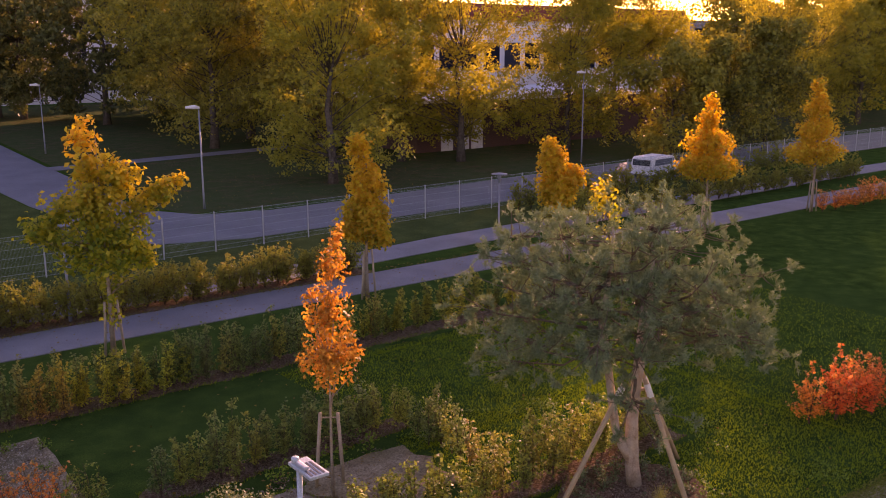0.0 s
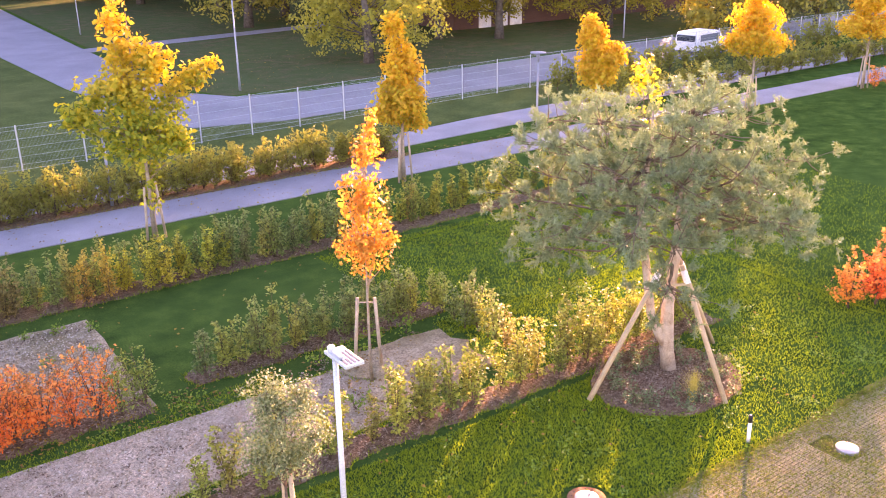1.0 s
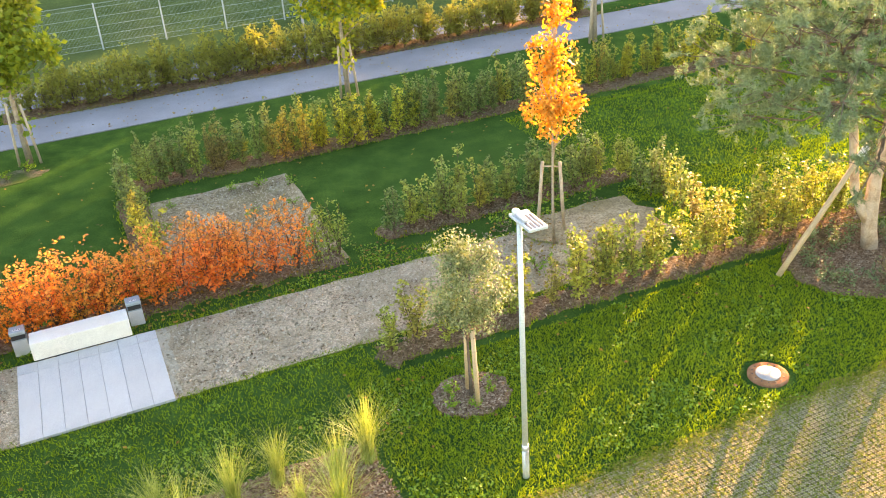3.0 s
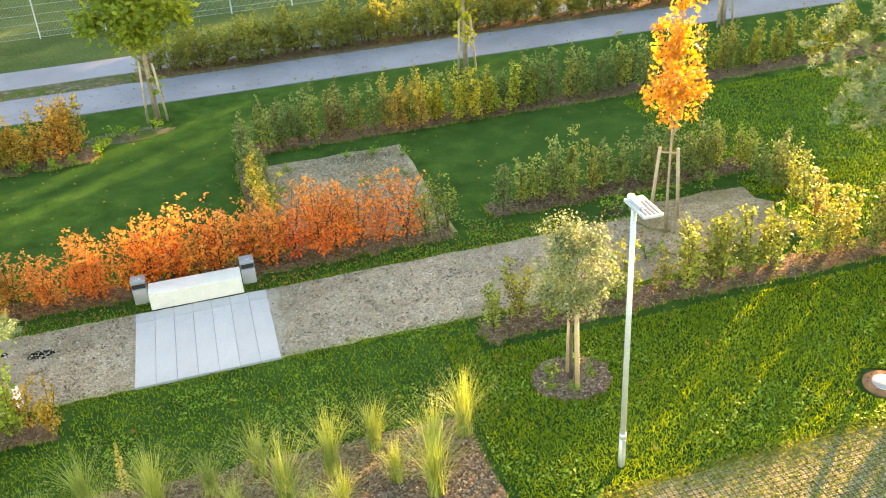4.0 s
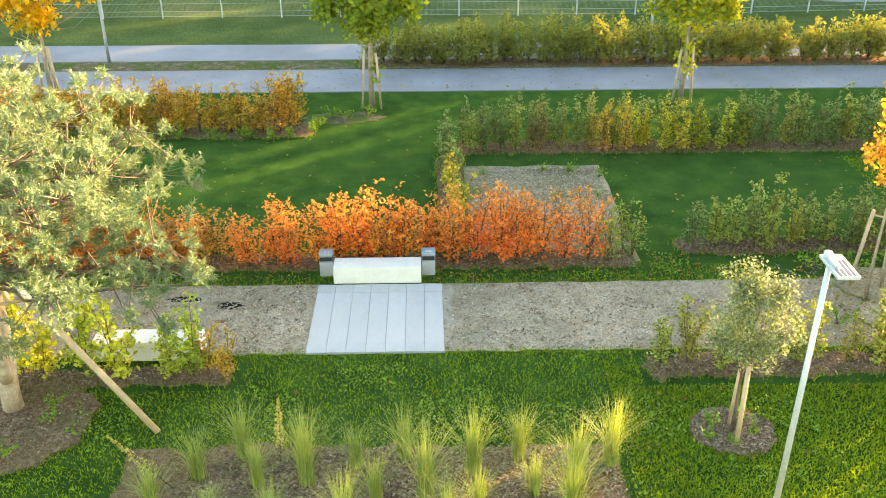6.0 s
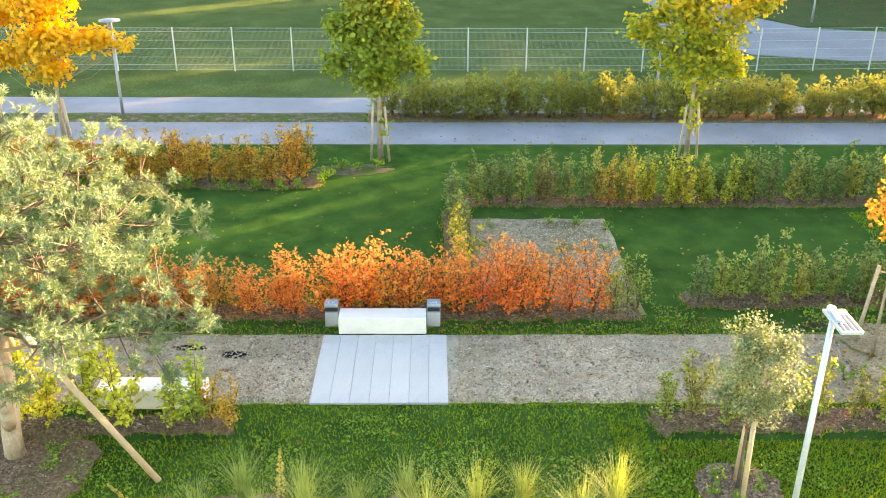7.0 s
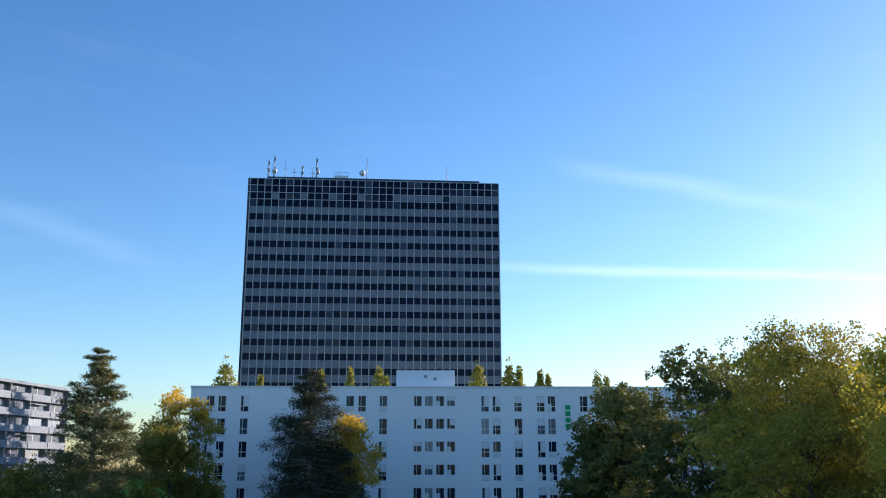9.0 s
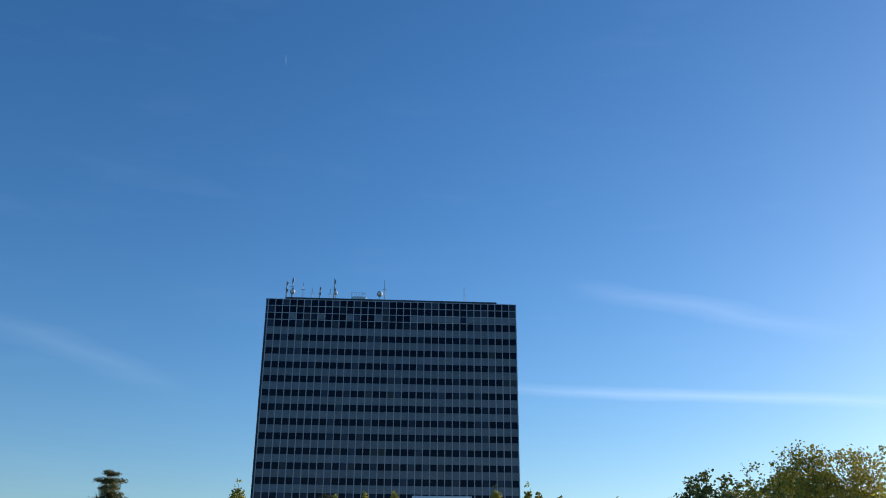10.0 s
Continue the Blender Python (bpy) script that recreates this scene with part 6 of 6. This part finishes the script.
w_ = np.stack([np.cos(a_), np.sin(a_), np.zeros(n)], axis=1) * 0.0095
tip = np.stack([r9.normal(0, 0.025, n), r9.normal(0, 0.025, n), h_], axis=1)
b0 = np.concatenate([p, np.zeros((n, 1))], axis=1)
tagged(put("lawn_blades", quads_mesh("lawn_blades", np.stack([b0 - w_, b0 + w_, b0 + w_ * 0.3 + tip, b0 - w_ * 0.3 + tip], axis=1)), BLADES), "short grass blades of the lawn", "grass", kind="stuff")
p = on_lawn(scatter(70000, -8, 18, 8.5, 17, r9))
p = p[np.array([noise.noise(Vector((x * 0.9, y * 0.9, 3.0))) + 0.5 * noise.noise(Vector((x * 3, y * 3, 1.0))) > 0.22 for x, y in p])]
c = np.concatenate([p, 0.03 + 0.06 * r9.random((len(p), 1))], axis=1)
tagged(put("clover", quads_mesh("clover", leaf_quads(c, 0.017 + 0.015 * r9.random(len(c)), r9, 0.8, 1.2)), WEEDS), "patches of bright clover in the lawn", "clover", kind="stuff")
# mulch chips, gravel stones and fallen leaves
pc = np.concatenate([scatter(12000, -4.5, 2.8, 9, 10.9, r9), scatter(5000, -11.5, 4.3, 16.55, 17.1, r9), scatter(4000, 3.8, 16.6, 12.66, 13.3, r9), scatter(3500, 5.5, 11.7, 17.0, 17.7, r9), scatter(5000, 0.5, 23.9, 22.8, 23.6, r9), scatter(1500, -8.9, -3.5, 12.6, 13.1, r9), np.stack([4.7 + 0.36 * r9.normal(size=2200), 11.2 + 0.32 * r9.normal(size=2200)], axis=1), np.stack([13.4 + 0.7 * r9.normal(size=3500), 11.4 + 0.55 * r9.normal(size=3500)], axis=1), np.stack([-7 + 0.8 * r9.normal(size=1200), 11.6 + 0.6 * r9.normal(size=1200)], axis=1)])
inside = np.ones(len(pc), bool)
for cx, cy, qx, qy, reach in ((4.7, 11.2, 0.63, 0.55, 1.9), (13.4, 11.4, 1.6, 1.25, 2.6), (-7, 11.6, 1.6, 1.1, 2.6)):
    d_ = np.hypot((pc[:, 0] - cx) / qx, (pc[:, 1] - cy) / qy)
    inside &= ~((d_ > 1) & (d_ < reach) & (pc[:, 1] < 12.5) & (pc[:, 1] > 10.2 if cx == 4.7 else pc[:, 1] > 9))
pc = pc[inside]
c = np.concatenate([pc, np.full((len(pc), 1), 0.062)], axis=1)
tagged(put("mulch_chips", quads_mesh("mulch_chips", leaf_quads(c, 0.016 + 0.03 * r9.random(len(c)), r9, 0.4, 2.0, 0.15)), CHIPS), "brown bark chips on the beds", "mulch", kind="stuff")
ps = np.concatenate([scatter(17000, -12, 8, 13.55, 15.85, r9), scatter(5000, 1.0, 4.4, 17.3, 21.8, r9)])
ps = ps[~((ps[:, 0] > -2.25) & (ps[:, 0] < 0.3) & (ps[:, 1] < 16))]
c = np.concatenate([ps, np.full((len(ps), 1), 0.028)], axis=1)
tagged(put("gravel_stones", quads_mesh("gravel_stones", leaf_quads(c, 0.012 + 0.022 * r9.random(len(c)), r9, 0.8, 1.2, 0.5)), STONES), "loose pale stones on the gravel", "gravel", kind="stuff")
pb = np.concatenate([scatter(16000, -12, 8, 13.55, 15.85, r9), scatter(6000, 1.0, 4.4, 17.3, 21.8, r9), scatter(6000, 7, 11, 13.6, 16.5, r9)])
pb = pb[~((pb[:, 0] > -2.25) & (pb[:, 0] < 0.3) & (pb[:, 1] < 16))]
pb = pb[np.array([noise.noise(Vector((x * 1.7, y * 1.7, 7.0))) + 0.8 * noise.noise(Vector((x * 6, y * 6, 2.0))) > 0.28 for x, y in pb])]
c = np.concatenate([pb, np.full((len(pb), 1), 0.034)], axis=1)
tagged(put("bark_bits", quads_mesh("bark_bits", leaf_quads(c, 0.012 + 0.02 * r9.random(len(c)), r9, 0.6, 1.6, 0.3)), CHIPS), "brown bits of bark and earth strewn over the gravel", "gravel", kind="stuff")
pl = np.concatenate([scatter(900, -12, 30, 30.3, 30.9, r9), scatter(500, -12, 30, 28, 30.5, r9), scatter(400, -12, 22, 16.2, 26, r9), scatter(700, -12, 6, 15.9, 17.2, r9), scatter(130, -3, 20, 9, 13, r9), np.stack([8.5 + 0.9 * r9.normal(size=260), 15 + 0.9 * r9.normal(size=260)], axis=1), scatter(600, 18, 40, 46.5, 62, r9)])
c = np.concatenate([pl, np.full((len(pl), 1), 0.06)], axis=1)
tagged(put("fallen_leaves", quads_mesh("fallen_leaves", leaf_quads(c, 0.03 + 0.02 * r9.random(len(c)), r9, 0.7, 2.0)), LITTER), "scattered fallen autumn leaves", "leaves", kind="stuff")

# ---------- grass pavers ----------
pav = thing("grass_pavers", "grey concrete lattice pavers with moss and grass in the holes", "paving", pose(0, 0, 0), kind="structure")
NX, NY, PW, PD = 7, 5, 0.6, 0.4
verts, faces = [], []
def quad(a, b, c_, d):
    i = len(verts)
    verts.extend((a, b, c_, d))
    faces.append((i, i + 1, i + 2, i + 3))
cw, cd, t_, zt_, zb_ = PW / NX, PD / NY, 0.017, 0.04, 0.005
for i in range(NX):
    for j in range(NY):
        x0, y0 = i * cw, j * cd
        cx_, cy_ = x0 + cw / 2, y0 + cd / 2
        outer = [(x0, y0), (x0 + cw, y0), (x0 + cw, y0 + cd), (x0, y0 + cd)]
        inner = [(cx_, y0 + t_ * 0.6), (x0 + cw - t_ * 0.6, cy_), (cx_, y0 + cd - t_ * 0.6), (x0 + t_ * 0.6, cy_)]
        for k in range(4):
            o0, o1, i0, i1 = outer[k], outer[(k + 1) % 4], inner[k], inner[(k + 1) % 4]
            faces.append((len(verts), len(verts) + 1, len(verts) + 2))
            verts.extend(((*i0, zt_), (*o1, zt_), (*i1, zt_)))
            quad((*i0, zt_), (*i1, zt_), (*i1, zb_), (*i0, zb_))
for a, b in (((0, 0), (PW, 0)), ((PW, 0), (PW, PD)), ((PW, PD), (0, PD)), ((0, PD), (0, 0))):
    quad((*a, zt_), (*a, zb_), (*b, zb_), (*b, zt_))
PAV = mesh_from("paver", verts, faces)
made = 0
for j in range(11):
    for i in range(28):
        x, y = 4.5 + i * 0.603, 8.58 - 0.4 - j * 0.403
        if j > 6 and i < 4 or math.hypot(x + 0.3 - 13.98, y + 0.2 - 7.66) < 0.4 or made > 296:
            continue
        put("paver", PAV, PAVER, pav, at=pose(x, y, 0.003 * rng.random()))
        made += 1
p = scatter(110000, 4, 21, 4, 8.75, r9)
p = p[np.array([noise.noise(Vector((x * 0.7, y * 0.7, 9.0))) > -0.28 + 0.25 * r9.standard_normal() for x, y in p])]
p = np.concatenate([p, np.stack([4 + 17 * r9.random(9000), 8.62 - np.abs(0.16 * r9.standard_normal(9000))], axis=1)])
c = np.concatenate([p, 0.025 + 0.03 * r9.random((len(p), 1))], axis=1)
tagged(put("paver_moss", quads_mesh("paver_moss", leaf_quads(c, 0.012 + 0.014 * r9.random(len(c)), r9, 0.7, 0.8)), L_MOSS), "grass and moss growing through the pavers", "grass", kind="stuff")
